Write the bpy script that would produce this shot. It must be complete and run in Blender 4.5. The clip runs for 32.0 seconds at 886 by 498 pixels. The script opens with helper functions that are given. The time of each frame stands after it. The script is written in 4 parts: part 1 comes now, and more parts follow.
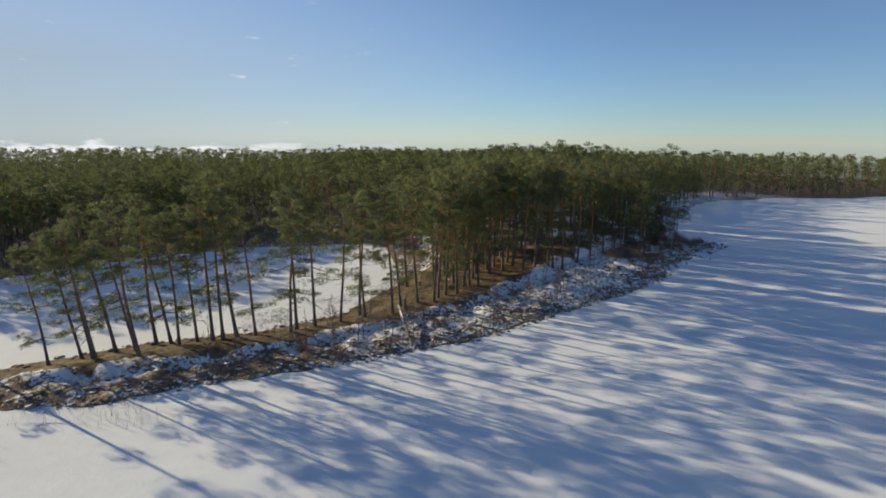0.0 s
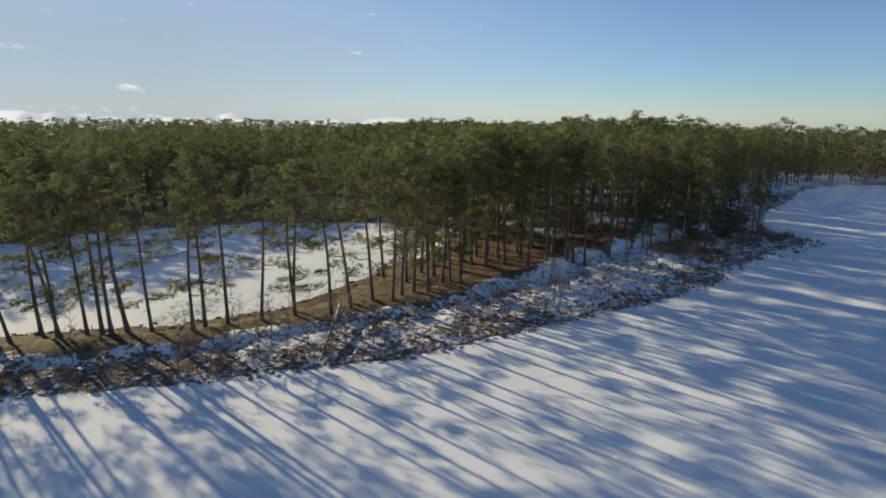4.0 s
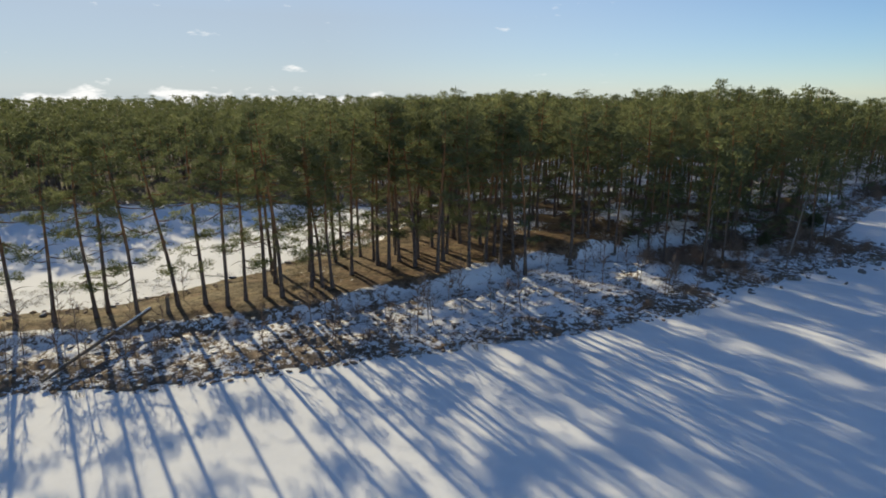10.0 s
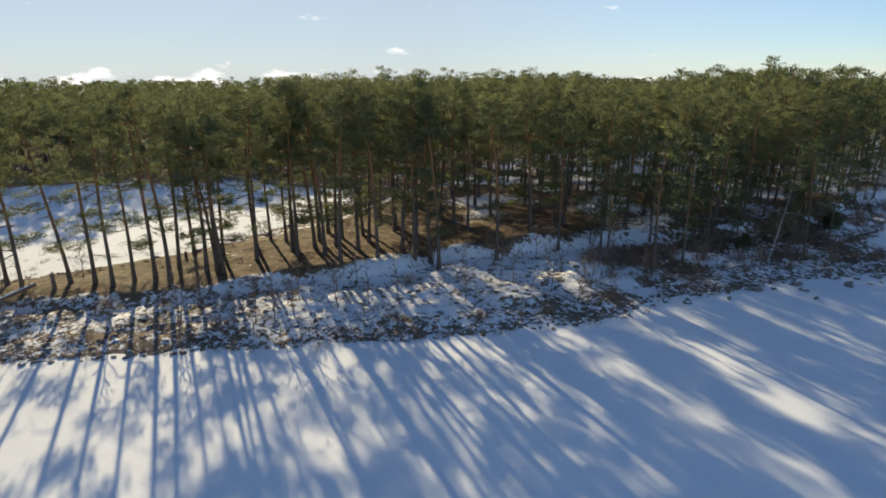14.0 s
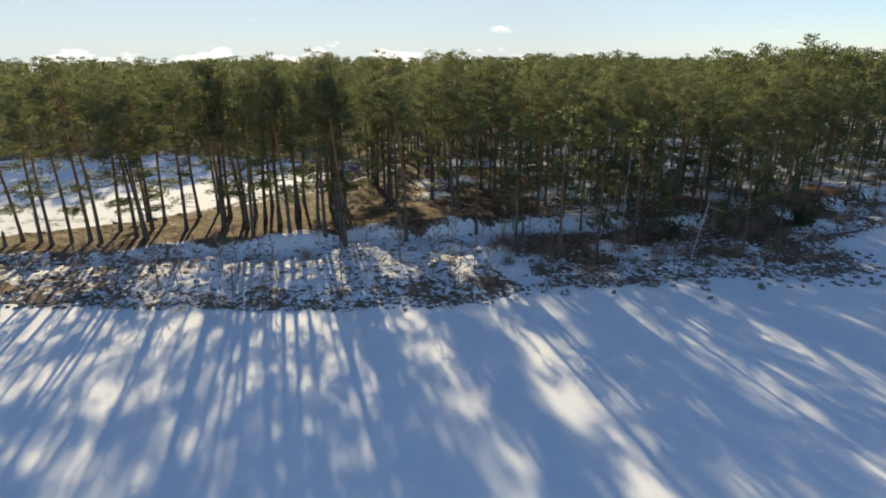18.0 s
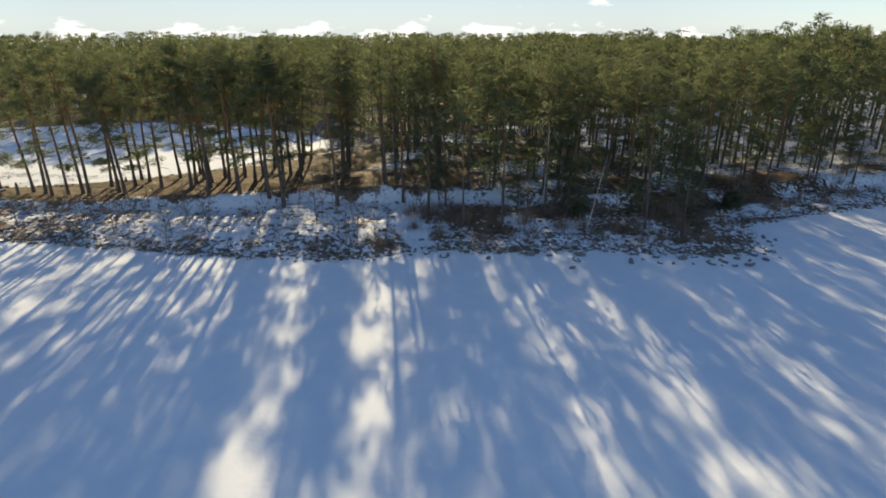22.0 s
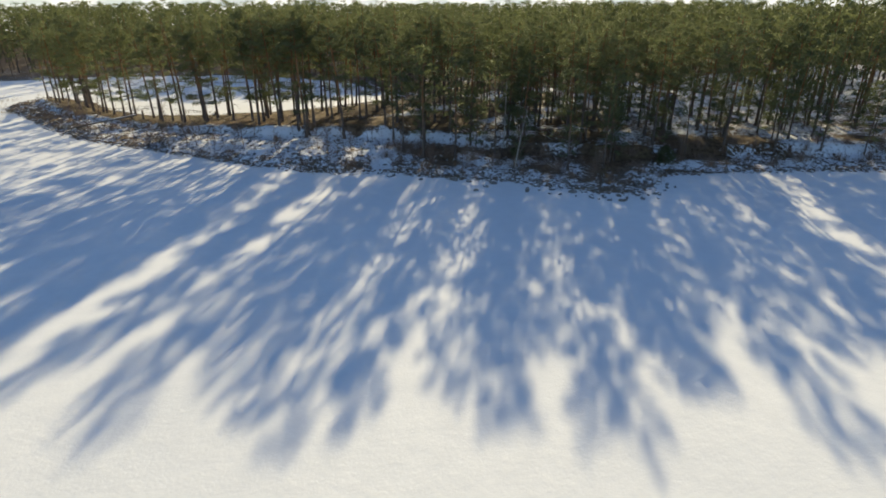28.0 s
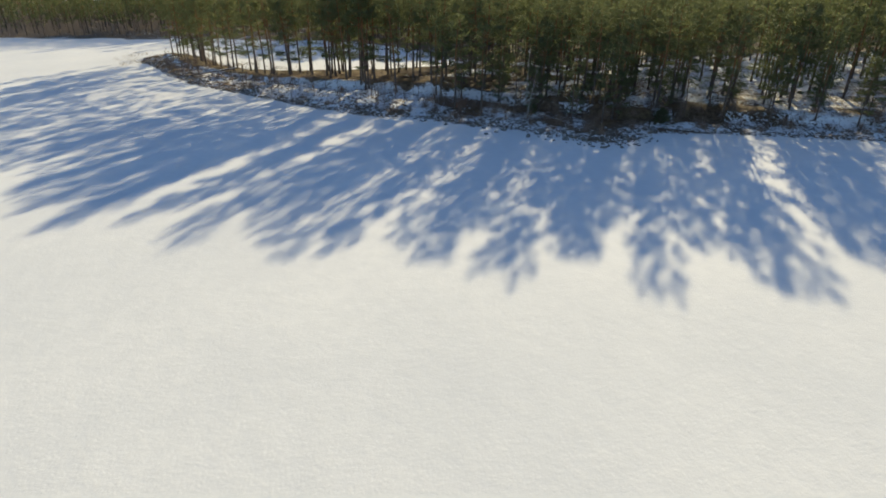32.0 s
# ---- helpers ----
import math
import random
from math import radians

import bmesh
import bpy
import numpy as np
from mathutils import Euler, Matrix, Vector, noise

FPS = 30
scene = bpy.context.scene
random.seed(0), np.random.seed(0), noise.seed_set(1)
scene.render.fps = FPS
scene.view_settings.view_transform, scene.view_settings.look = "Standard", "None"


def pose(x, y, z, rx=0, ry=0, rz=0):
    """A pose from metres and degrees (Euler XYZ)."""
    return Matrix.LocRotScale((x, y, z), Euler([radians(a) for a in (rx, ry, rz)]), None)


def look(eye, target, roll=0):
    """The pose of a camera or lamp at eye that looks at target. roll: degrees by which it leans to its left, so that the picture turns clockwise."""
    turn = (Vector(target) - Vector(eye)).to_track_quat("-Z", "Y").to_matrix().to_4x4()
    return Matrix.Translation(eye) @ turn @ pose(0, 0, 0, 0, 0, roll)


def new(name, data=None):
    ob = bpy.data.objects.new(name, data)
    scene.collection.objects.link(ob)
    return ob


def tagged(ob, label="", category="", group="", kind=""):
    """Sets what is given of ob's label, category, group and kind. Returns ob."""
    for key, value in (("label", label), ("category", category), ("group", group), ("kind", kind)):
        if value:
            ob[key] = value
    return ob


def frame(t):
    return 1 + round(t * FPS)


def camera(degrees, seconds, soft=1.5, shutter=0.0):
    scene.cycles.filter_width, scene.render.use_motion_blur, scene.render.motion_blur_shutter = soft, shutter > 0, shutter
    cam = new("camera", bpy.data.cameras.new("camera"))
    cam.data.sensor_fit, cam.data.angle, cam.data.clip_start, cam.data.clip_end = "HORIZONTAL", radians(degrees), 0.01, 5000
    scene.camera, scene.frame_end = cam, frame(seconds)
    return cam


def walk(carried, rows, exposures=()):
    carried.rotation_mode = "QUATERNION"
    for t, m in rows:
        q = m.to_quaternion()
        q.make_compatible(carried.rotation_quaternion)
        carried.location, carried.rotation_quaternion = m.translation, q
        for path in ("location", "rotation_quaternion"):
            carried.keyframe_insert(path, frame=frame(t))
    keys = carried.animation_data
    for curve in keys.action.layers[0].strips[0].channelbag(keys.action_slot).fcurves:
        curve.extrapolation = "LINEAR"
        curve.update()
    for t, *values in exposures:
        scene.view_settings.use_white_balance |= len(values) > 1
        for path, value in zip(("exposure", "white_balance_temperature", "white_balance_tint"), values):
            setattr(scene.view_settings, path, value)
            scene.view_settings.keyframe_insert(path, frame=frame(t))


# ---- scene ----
cam = camera(75.0, 32.0, soft=1.75)
# seconds, place, yaw, pitch, roll of the drone's camera
EXPOSURES = [(0.0, 0.36, 6350, 10), (6.0, 0.41, 6400, 10), (13.0, 0.74, 6600, 10), (19.0, 0.97, 6800, 10), (25.0, 0.95, 6800, 9), (32.0, 0.80, 6750, 7)]
ROWS = [
    (0, -0.00, 0.00, 26.86, 0.00, -10.72, 0.61),
    (1, 5.11, 4.59, 26.41, 2.46, -11.19, 0.53),
    (2, 9.77, 9.46, 25.98, 5.08, -11.87, 0.61),
    (5, 22.52, 24.66, 24.88, 12.74, -13.60, 0.84),
    (6, 27.02, 28.99, 24.65, 14.49, -13.83, 0.75),
    (7, 31.34, 33.32, 24.52, 16.58, -14.24, 0.83),
    (8, 35.47, 37.59, 24.42, 19.38, -14.61, 0.67),
    (9, 39.77, 41.76, 24.28, 21.76, -15.06, 0.64),
    (10, 44.27, 45.93, 24.07, 24.39, -15.43, 0.37),
    (11, 48.57, 50.08, 23.89, 27.02, -15.72, 0.36),
    (12, 52.59, 53.93, 23.77, 28.93, -16.04, 0.24),
    (13, 57.17, 57.50, 23.72, 31.89, -16.66, 0.19),
    (14, 61.68, 61.08, 23.73, 34.01, -17.13, 0.11),
    (17, 75.85, 71.39, 23.96, 41.94, -18.54, -0.15),
    (18, 80.42, 74.53, 24.13, 43.77, -19.04, -0.07),
    (19, 85.07, 77.51, 24.37, 46.05, -19.66, 0.10),
    (20, 90.08, 80.35, 24.62, 48.47, -20.20, 0.08),
    (21, 95.14, 82.92, 24.91, 50.55, -20.83, 0.02),
    (22, 100.46, 85.38, 25.21, 52.39, -21.29, -0.00),
    (23, 105.97, 87.54, 25.46, 54.80, -21.66, -0.05),
    (24, 111.23, 90.09, 25.64, 57.96, -22.14, -0.09),
    (25, 116.58, 92.68, 25.73, 61.32, -22.63, -0.24),
    (28, 133.45, 99.24, 25.87, 68.21, -24.07, -0.26),
    (29, 139.26, 100.84, 25.90, 71.01, -24.55, -0.10),
    (30, 145.28, 102.34, 25.94, 73.89, -25.07, 0.02),
    (31, 151.29, 103.82, 25.99, 75.69, -25.59, 0.18),
    (32, 157.55, 104.68, 26.07, 77.84, -26.07, 0.45),
]
walk(cam, [(t, pose(x, y, z, 90 + pitch, 0, yaw) @ pose(0, 0, 0, 0, 0, roll)) for t, x, y, z, yaw, pitch, roll in ROWS],
     exposures=EXPOSURES)

# ---------------------------------------------------------------- light
SUN_YAW, SUN_HEIGHT = 59.0, 15.8
world = bpy.data.worlds.new("winter_sky")
scene.world = world
world.use_nodes = True
wn, wl = world.node_tree.nodes, world.node_tree.links
sky = wn.new("ShaderNodeTexSky")
sky.sky_type, sky.sun_disc = "NISHITA", False
sky.sun_elevation, sky.sun_rotation = radians(SUN_HEIGHT), radians(-SUN_YAW)
sky.air_density, sky.dust_density, sky.ozone_density, sky.altitude = 0.9, 0.0, 3.0, 500
wn["Background"].inputs["Strength"].default_value = 0.080
# small white clouds low over the horizon
wco = wn.new("ShaderNodeTexCoord").outputs["Generated"]
wmap = wn.new("ShaderNodeMapping")
wmap.inputs["Scale"].default_value = (1.0, 1.0, 3.2)
wl.new(wco, wmap.inputs["Vector"])
cloud = wn.new("ShaderNodeTexNoise")
cloud.inputs["Scale"].default_value, cloud.inputs["Detail"].default_value, cloud.inputs["Roughness"].default_value = 15.0, 6, 0.55
wl.new(wmap.outputs[0], cloud.inputs["Vector"])
wsep = wn.new("ShaderNodeSeparateXYZ")
wl.new(wco, wsep.inputs[0])


def world_math(op, a, b, clamp=False):
    m = wn.new("ShaderNodeMath")
    m.operation, m.use_clamp = op, clamp
    for k, v in ((0, a), (1, b)):
        if isinstance(v, (int, float)):
            m.inputs[k].default_value = v
        else:
            wl.new(v, m.inputs[k])
    return m.outputs[0]


low = world_math("SUBTRACT", 0.655, world_math("MULTIPLY", world_math("SUBTRACT", 0.012, wsep.outputs["Z"], True), 8.0))
puff = world_math("MULTIPLY", world_math("SUBTRACT", cloud.outputs["Fac"], low), 9.0, True)
fade = world_math("MULTIPLY", world_math("SUBTRACT", 0.24, wsep.outputs["Z"]), 9.0, True)
west = world_math("MULTIPLY", world_math("ADD", world_math("MULTIPLY", wsep.outputs["X"], -1.0), -0.05), 3.0, True)
veil = world_math("MULTIPLY", world_math("MULTIPLY", puff, fade), world_math("MULTIPLY", west, 0.85))
wmix = wn.new("ShaderNodeMix")
wmix.data_type = "RGBA"
wmix.inputs[7].default_value = (9.0, 8.9, 8.6, 1)
wl.new(veil, wmix.inputs[0])
clear = wn.new("ShaderNodeHueSaturation")
clear.inputs["Saturation"].default_value = 0.89
wl.new(sky.outputs[0], clear.inputs["Color"])
cool = wn.new("ShaderNodeMix")
cool.data_type, cool.blend_type = "RGBA", "MULTIPLY"
cool.inputs[0].default_value, cool.inputs[7].default_value = 1.0, (0.89, 1.0, 1.14, 1)
wl.new(clear.outputs[0], cool.inputs[6])
# thin high haze that thickens towards the sun
toward = wn.new("ShaderNodeVectorMath")
toward.operation = "DOT_PRODUCT"
wl.new(wco, toward.inputs[0])
toward.inputs[1].default_value = (-math.sin(radians(SUN_YAW)), math.cos(radians(SUN_YAW)), 0.0)
hazy = wn.new("ShaderNodeMix")
hazy.data_type = "RGBA"
hazy.inputs[7].default_value = (3.8, 4.25, 4.7, 1)
near_sun = world_math("MULTIPLY", world_math("SUBTRACT", toward.outputs["Value"], 0.36), 1.8, True)
lower = world_math("MULTIPLY", world_math("SUBTRACT", 0.36, wsep.outputs["Z"]), 4.0, True)
wl.new(world_math("MULTIPLY", world_math("MULTIPLY", near_sun, lower), 0.8), hazy.inputs[0])
wl.new(cool.outputs[2], hazy.inputs[6])
wl.new(hazy.outputs[2], wmix.inputs[6])
wl.new(wmix.outputs[2], wn["Background"].inputs[0])
sun = new("sun", bpy.data.lights.new("sun", "SUN"))
sun.data.energy, sun.data.angle, sun.data.color = 5.0, radians(0.6), (1.0, 0.86, 0.56)
sy, se = radians(SUN_YAW), radians(SUN_HEIGHT)
to_sun = Vector((-math.sin(sy) * math.cos(se), math.cos(sy) * math.cos(se), math.sin(se)))
sun.matrix_world = look(to_sun * 300, (0, 0, 0))


# ---------------------------------------------------------------- materials
def material(name, rough=0.9, spec=0.2):
    m = bpy.data.materials.new(name)
    m.use_nodes = True
    b = m.node_tree.nodes["Principled BSDF"]
    b.inputs["Roughness"].default_value = rough
    b.inputs["Specular IOR Level"].default_value = spec
    return m, m.node_tree.nodes, m.node_tree.links, b


def noise_tex(n, l, scale, detail=4, rough=0.55, vec=None, kind="Object"):
    t = n.new("ShaderNodeTexNoise")
    t.inputs["Scale"].default_value, t.inputs["Detail"].default_value, t.inputs["Roughness"].default_value = scale, detail, rough
    if vec is None:
        vec = n.new("ShaderNodeTexCoord").outputs[kind]
    l.new(vec, t.inputs["Vector"])
    return t.outputs["Fac"]


def ramp(n, l, fac, stops):
    r = n.new("ShaderNodeValToRGB")
    e = r.color_ramp.elements
    while len(e) < len(stops):
        e.new(0.5)
    for k, (p, c) in enumerate(stops):
        e[k].position, e[k].color = p, (*c, 1) if len(c) == 3 else c
    l.new(fac, r.inputs[0])
    return r.outputs[0]


def mix(n, l, fac, a, b, how="MIX"):
    m = n.new("ShaderNodeMix")
    m.data_type, m.blend_type = "RGBA", how
    for k, v in ((0, fac), (6, a), (7, b)):
        if isinstance(v, (int, float)):
            m.inputs[k].default_value = v
        elif isinstance(v, tuple):
            m.inputs[k].default_value = (*v, 1)
        else:
            l.new(v, m.inputs[k])
    return m.outputs[2]


def maths(n, l, op, a, b=0.0, clamp=False):
    m = n.new("ShaderNodeMath")
    m.operation, m.use_clamp = op, clamp
    for k, v in ((0, a), (1, b)):
        if isinstance(v, (int, float)):
            m.inputs[k].default_value = v
        else:
            l.new(v, m.inputs[k])
    return m.outputs[0]


def bump(n, l, b, height, dist=0.05, strength=0.6):
    k = n.new("ShaderNodeBump")
    k.inputs["Strength"].default_value, k.inputs["Distance"].default_value = strength, dist
    l.new(height, k.inputs["Height"])
    l.new(k.outputs[0], b.inputs["Normal"])


def mat_ice():
    m, n, l, b = material("snow_on_ice", 0.9, 0.08)
    big, mid, fine = noise_tex(n, l, 0.05, 3), noise_tex(n, l, 0.6, 5), noise_tex(n, l, 5.0, 4)
    c = ramp(n, l, big, [(0.3, (0.78, 0.79, 0.80)), (0.7, (0.87, 0.87, 0.86))])
    c = mix(n, l, ramp(n, l, mid, [(0.35, (0, 0, 0)), (0.75, (0.35, 0.35, 0.35))]), c, (0.70, 0.71, 0.72))
    l.new(c, b.inputs["Base Color"])
    co = n.new("ShaderNodeMapping")
    co.inputs["Scale"].default_value, co.inputs["Rotation"].default_value = (1.0, 0.6, 1.0), (0, 0, radians(25))
    l.new(n.new("ShaderNodeTexCoord").outputs["Object"], co.inputs["Vector"])
    crust = ramp(n, l, noise_tex(n, l, 2.2, 5, 0.65, co.outputs[0]), [(0.42, (0, 0, 0)), (0.60, (1, 1, 1))])
    relief = maths(n, l, "ADD", mid, maths(n, l, "MULTIPLY", fine, 0.30))
    bump(n, l, b, maths(n, l, "ADD", relief, maths(n, l, "MULTIPLY", crust, 0.12)), 0.06, 0.45)
    return m


def mat_ground():
    m, n, l, b = material("forest_floor_and_snow", 0.95, 0.1)
    at = n.new("ShaderNodeVertexColor")
    at.layer_name = "cover"
    sep = n.new("ShaderNodeSeparateColor")
    l.new(at.outputs[0], sep.inputs[0])
    big, mid, fine = noise_tex(n, l, 0.22, 4), noise_tex(n, l, 1.5, 6, 0.7), noise_tex(n, l, 6.0, 4)
    litter = ramp(n, l, mid, [(0.28, (0.07, 0.042, 0.025)), (0.5, (0.150, 0.093, 0.054)), (0.75, (0.245, 0.166, 0.098))])
    moss = ramp(n, l, fine, [(0.3, (0.10, 0.08, 0.04)), (0.7, (0.21, 0.155, 0.08))])
    litter = mix(n, l, ramp(n, l, noise_tex(n, l, 0.45, 4, 0.65), [(0.50, (0, 0, 0)), (0.62, (0.75, 0.75, 0.75))]), litter, moss)
    heath = ramp(n, l, mid, [(0.3, (0.14, 0.105, 0.080)), (0.55, (0.24, 0.182, 0.135)), (0.8, (0.36, 0.28, 0.19))])
    straw = ramp(n, l, maths(n, l, "ADD", maths(n, l, "MULTIPLY", mid, 0.6), maths(n, l, "MULTIPLY", fine, 0.4)), [(0.36, (0.075, 0.058, 0.034)), (0.5, (0.20, 0.16, 0.096)), (0.64, (0.33, 0.27, 0.17))])
    dry = maths(n, l, "MULTIPLY", sep.outputs["Blue"], ramp(n, l, big, [(0.36, (0, 0, 0)), (0.55, (0.9, 0.9, 0.9))]))
    litter = mix(n, l, dry, litter, straw)
    soil = mix(n, l, sep.outputs["Green"], heath, litter)
    soil = mix(n, l, maths(n, l, "MULTIPLY", fine, 0.28), soil, (0.07, 0.05, 0.035))
    worn = ramp(n, l, noise_tex(n, l, 0.9, 5, 0.7), [(0.40, (0.62, 0.62, 0.60)), (0.52, (1, 1, 1)), (0.66, (1.25, 1.2, 1.1))])
    soil = mix(n, l, 1.0, soil, worn, "MULTIPLY")
    patch = noise_tex(n, l, 1.7, 4, 0.62)
    cut = maths(n, l, "ADD", maths(n, l, "MULTIPLY", mid, 0.45), maths(n, l, "ADD", maths(n, l, "MULTIPLY", fine, 0.15), maths(n, l, "MULTIPLY", patch, 0.40)))
    cut = maths(n, l, "ADD", cut, sep.outputs["Red"])
    snowy = ramp(n, l, cut, [(0.975, (0, 0, 0)), (1.02, (1, 1, 1))])
    snow = ramp(n, l, big, [(0.3, (0.74, 0.75, 0.77)), (0.7, (0.86, 0.86, 0.86))])
    l.new(mix(n, l, snowy, soil, snow), b.inputs["Base Color"])
    bump(n, l, b, maths(n, l, "ADD", mid, maths(n, l, "MULTIPLY", fine, 0.5)), 0.12, 0.8)
    return m


def mat_bark():
    m, n, l, b = material("pine_bark", 0.95, 0.1)
    co = n.new("ShaderNodeTexCoord").outputs["Object"]
    sep = n.new("ShaderNodeSeparateXYZ")
    l.new(co, sep.inputs[0])
    mp = n.new("ShaderNodeMapping")
    mp.inputs["Scale"].default_value = (1, 1, 0.25)
    l.new(co, mp.inputs["Vector"])
    grain, patch = noise_tex(n, l, 9, 5, 0.6, mp.outputs[0]), noise_tex(n, l, 1.2, 3, 0.5, co)
    low = ramp(n, l, grain, [(0.3, (0.066, 0.050, 0.041)), (0.7, (0.205, 0.158, 0.128))])
    top = ramp(n, l, grain, [(0.3, (0.15, 0.07, 0.032)), (0.7, (0.34, 0.18, 0.085))])
    f = maths(n, l, "MULTIPLY", maths(n, l, "SUBTRACT", maths(n, l, "ADD", sep.outputs["Z"], maths(n, l, "MULTIPLY", patch, 4)), 7.0), 0.25, True)
    l.new(mix(n, l, f, low, top), b.inputs["Base Color"])
    bump(n, l, b, grain, 0.05, 0.7)
    return m


def mat_needles(name, dark, light):
    m, n, l, b = material(name, 0.8, 0.08)
    rnd = n.new("ShaderNodeObjectInfo").outputs["Random"]
    isl = n.new("ShaderNodeNewGeometry").outputs["Random Per Island"]
    clump = noise_tex(n, l, 0.75, 2)
    f = maths(n, l, "ADD", maths(n, l, "MULTIPLY", rnd, 0.30), maths(n, l, "MULTIPLY", isl, 0.07))
    f = maths(n, l, "ADD", f, maths(n, l, "MULTIPLY", maths(n, l, "SUBTRACT", clump, 0.16), 0.6))
    f = maths(n, l, "ADD", f, maths(n, l, "MULTIPLY", maths(n, l, "SUBTRACT", noise_tex(n, l, 0.19, 2), 0.5), 1.1))
    c = ramp(n, l, f, [(0.12, dark), (0.88, light)])
    l.new(c, b.inputs["Base Color"])
    tr = n.new("ShaderNodeBsdfTranslucent")
    l.new(mix(n, l, 0.5, c, (0.215, 0.25, 0.09)), tr.inputs[0])
    mx = n.new("ShaderNodeMixShader")
    mx.inputs[0].default_value = 0.34
    l.new(b.outputs[0], mx.inputs[1])
    l.new(tr.outputs[0], mx.inputs[2])
    l.new(mx.outputs[0], n["Material Output"].inputs[0])
    return m


ICE, GROUND, BARK = mat_ice(), mat_ground(), mat_bark()
NEEDLES = mat_needles("pine_needles", (0.110, 0.128, 0.068), (0.238, 0.258, 0.125))
WOOD_NEEDLES = mat_needles("forest_needles", (0.098, 0.116, 0.060), (0.222, 0.240, 0.112))


# ---------------------------------------------------------------- helpers
def mesh_of(name, verts, faces, mat, smooth=False, normals=None):
    me = bpy.data.meshes.new(name)
    verts, faces = np.asarray(verts, np.float32), np.asarray(faces, np.int32)
    k = faces.shape[1]
    me.vertices.add(len(verts))
    me.vertices.foreach_set("co", verts.ravel())
    me.loops.add(faces.size)
    me.loops.foreach_set("vertex_index", faces.ravel())
    me.polygons.add(len(faces))
    me.polygons.foreach_set("loop_start", np.arange(0, faces.size, k, dtype=np.int32))
    me.polygons.foreach_set("use_smooth", np.full(len(faces), smooth or normals is not None))
    me.update(calc_edges=True)
    if normals is not None:
        me.normals_split_custom_set_from_vertices(normals.tolist())
    me.materials.append(mat)
    return me


def part(name, mesh, parent, label=""):
    ob = new(name, mesh)
    ob.parent = parent
    return tagged(ob, label)


def tube(points, radii, sides=6):
    """A tapered tube along points: vertices and triangles."""
    p, r = np.asarray(points, float), np.asarray(radii, float)
    d = np.gradient(p, axis=0)
    d /= np.linalg.norm(d, axis=1, keepdims=True) + 1e-9
    ref = np.where(np.abs(d[:, 2:3]) > 0.9, [[1.0, 0, 0]], [[0, 0, 1.0]])
    u = np.cross(d, ref)
    u /= np.linalg.norm(u, axis=1, keepdims=True) + 1e-9
    v = np.cross(d, u)
    a = np.linspace(0, 2 * np.pi, sides, endpoint=False)
    ring = p[:, None] + r[:, None, None] * (np.cos(a)[None, :, None] * u[:, None] + np.sin(a)[None, :, None] * v[:, None])
    n, f = len(p), []
    for i in range(n - 1):
        for j in range(sides):
            k, q = i * sides + j, i * sides + (j + 1) % sides
            f += [(k, q, k + sides), (q, q + sides, k + sides)]
    return ring.reshape(-1, 3), np.array(f)


def join(pieces):
    vs, fs, o = [], [], 0
    for v, f in pieces:
        vs.append(v)
        fs.append(np.asarray(f) + o)
        o += len(v)
    return np.concatenate(vs), np.concatenate(fs)


def value_noise(x, y, cell, seed):
    """Smooth noise in 0..1 over the plan."""
    r = np.random.RandomState(seed).rand(256, 256)
    u, v = np.asarray(x) / cell, np.asarray(y) / cell
    i, j = np.floor(u).astype(int), np.floor(v).astype(int)
    a, b = u - i, v - j
    a, b = a * a * (3 - 2 * a), b * b * (3 - 2 * b)
    g = lambda p, q: r[p % 256, q % 256]
    return (g(i, j) * (1 - a) + g(i + 1, j) * a) * (1 - b) + (g(i, j + 1) * (1 - a) + g(i + 1, j + 1) * a) * b


# ---------------------------------------------------------------- the land
LAND = [(-54, 60), (-50, 56), (-44, 54), (-36, 54.5), (-24, 61), (-12, 66.5), (-4, 70.5), (3, 74.5), (9.5, 79.7), (15.5, 85.3), (23.5, 92.5),
        (33, 101), (38, 106), (44, 113), (48, 118.5), (47.5, 121.5), (49, 124.5), (53, 128), (58, 135), (61, 140), (65, 143.5), (70, 148),
        (72.5, 153), (70, 157.5), (67, 161.5), (68.5, 170), (70.5, 176), (75.5, 189), (80, 200), (88, 209), (98, 228), (111, 252),
        (124, 266), (138, 276), (170, 285), (228, 297), (330, 310), (600, 330), (4500, 500), (4500, 4500), (-4500, 4500), (-4500, -1700)]
LAND += [(-700, -400), (-250, -150), (-130, -60), (-108, -14), (-98, 30), (-95, 58), (-90, 80), (-80, 112), (-66, 128), (-48, 141), (-30, 146),
         (-18, 150), (-13, 140), (-10, 127), (-8, 115), (-9, 104), (-12, 94), (-16, 85.5), (-25, 78.5), (-38, 73), (-48, 66)]


def smooth(a, b, x):
    t = np.clip((x - a) / (b - a), 0, 1)
    return t * t * (3 - 2 * t)


# the edge of the pine heath above the bank, seen from the lake
HEATH = [(-56, 60), (-45, 60.5), (-35, 64.5), (-20, 71.5), (-9, 80), (2, 90.5), (7, 95), (12.5, 103.5), (18, 108.5), (21, 117), (28, 125.5), (32, 131),
         (39, 141), (48, 150), (58, 163), (61, 180), (70, 200), (90, 235), (110, 275), (40, 400), (-120, 300), (-40, 160), (-4, 150), (0, 120), (-14, 100),
         (-30, 84), (-56, 72)]


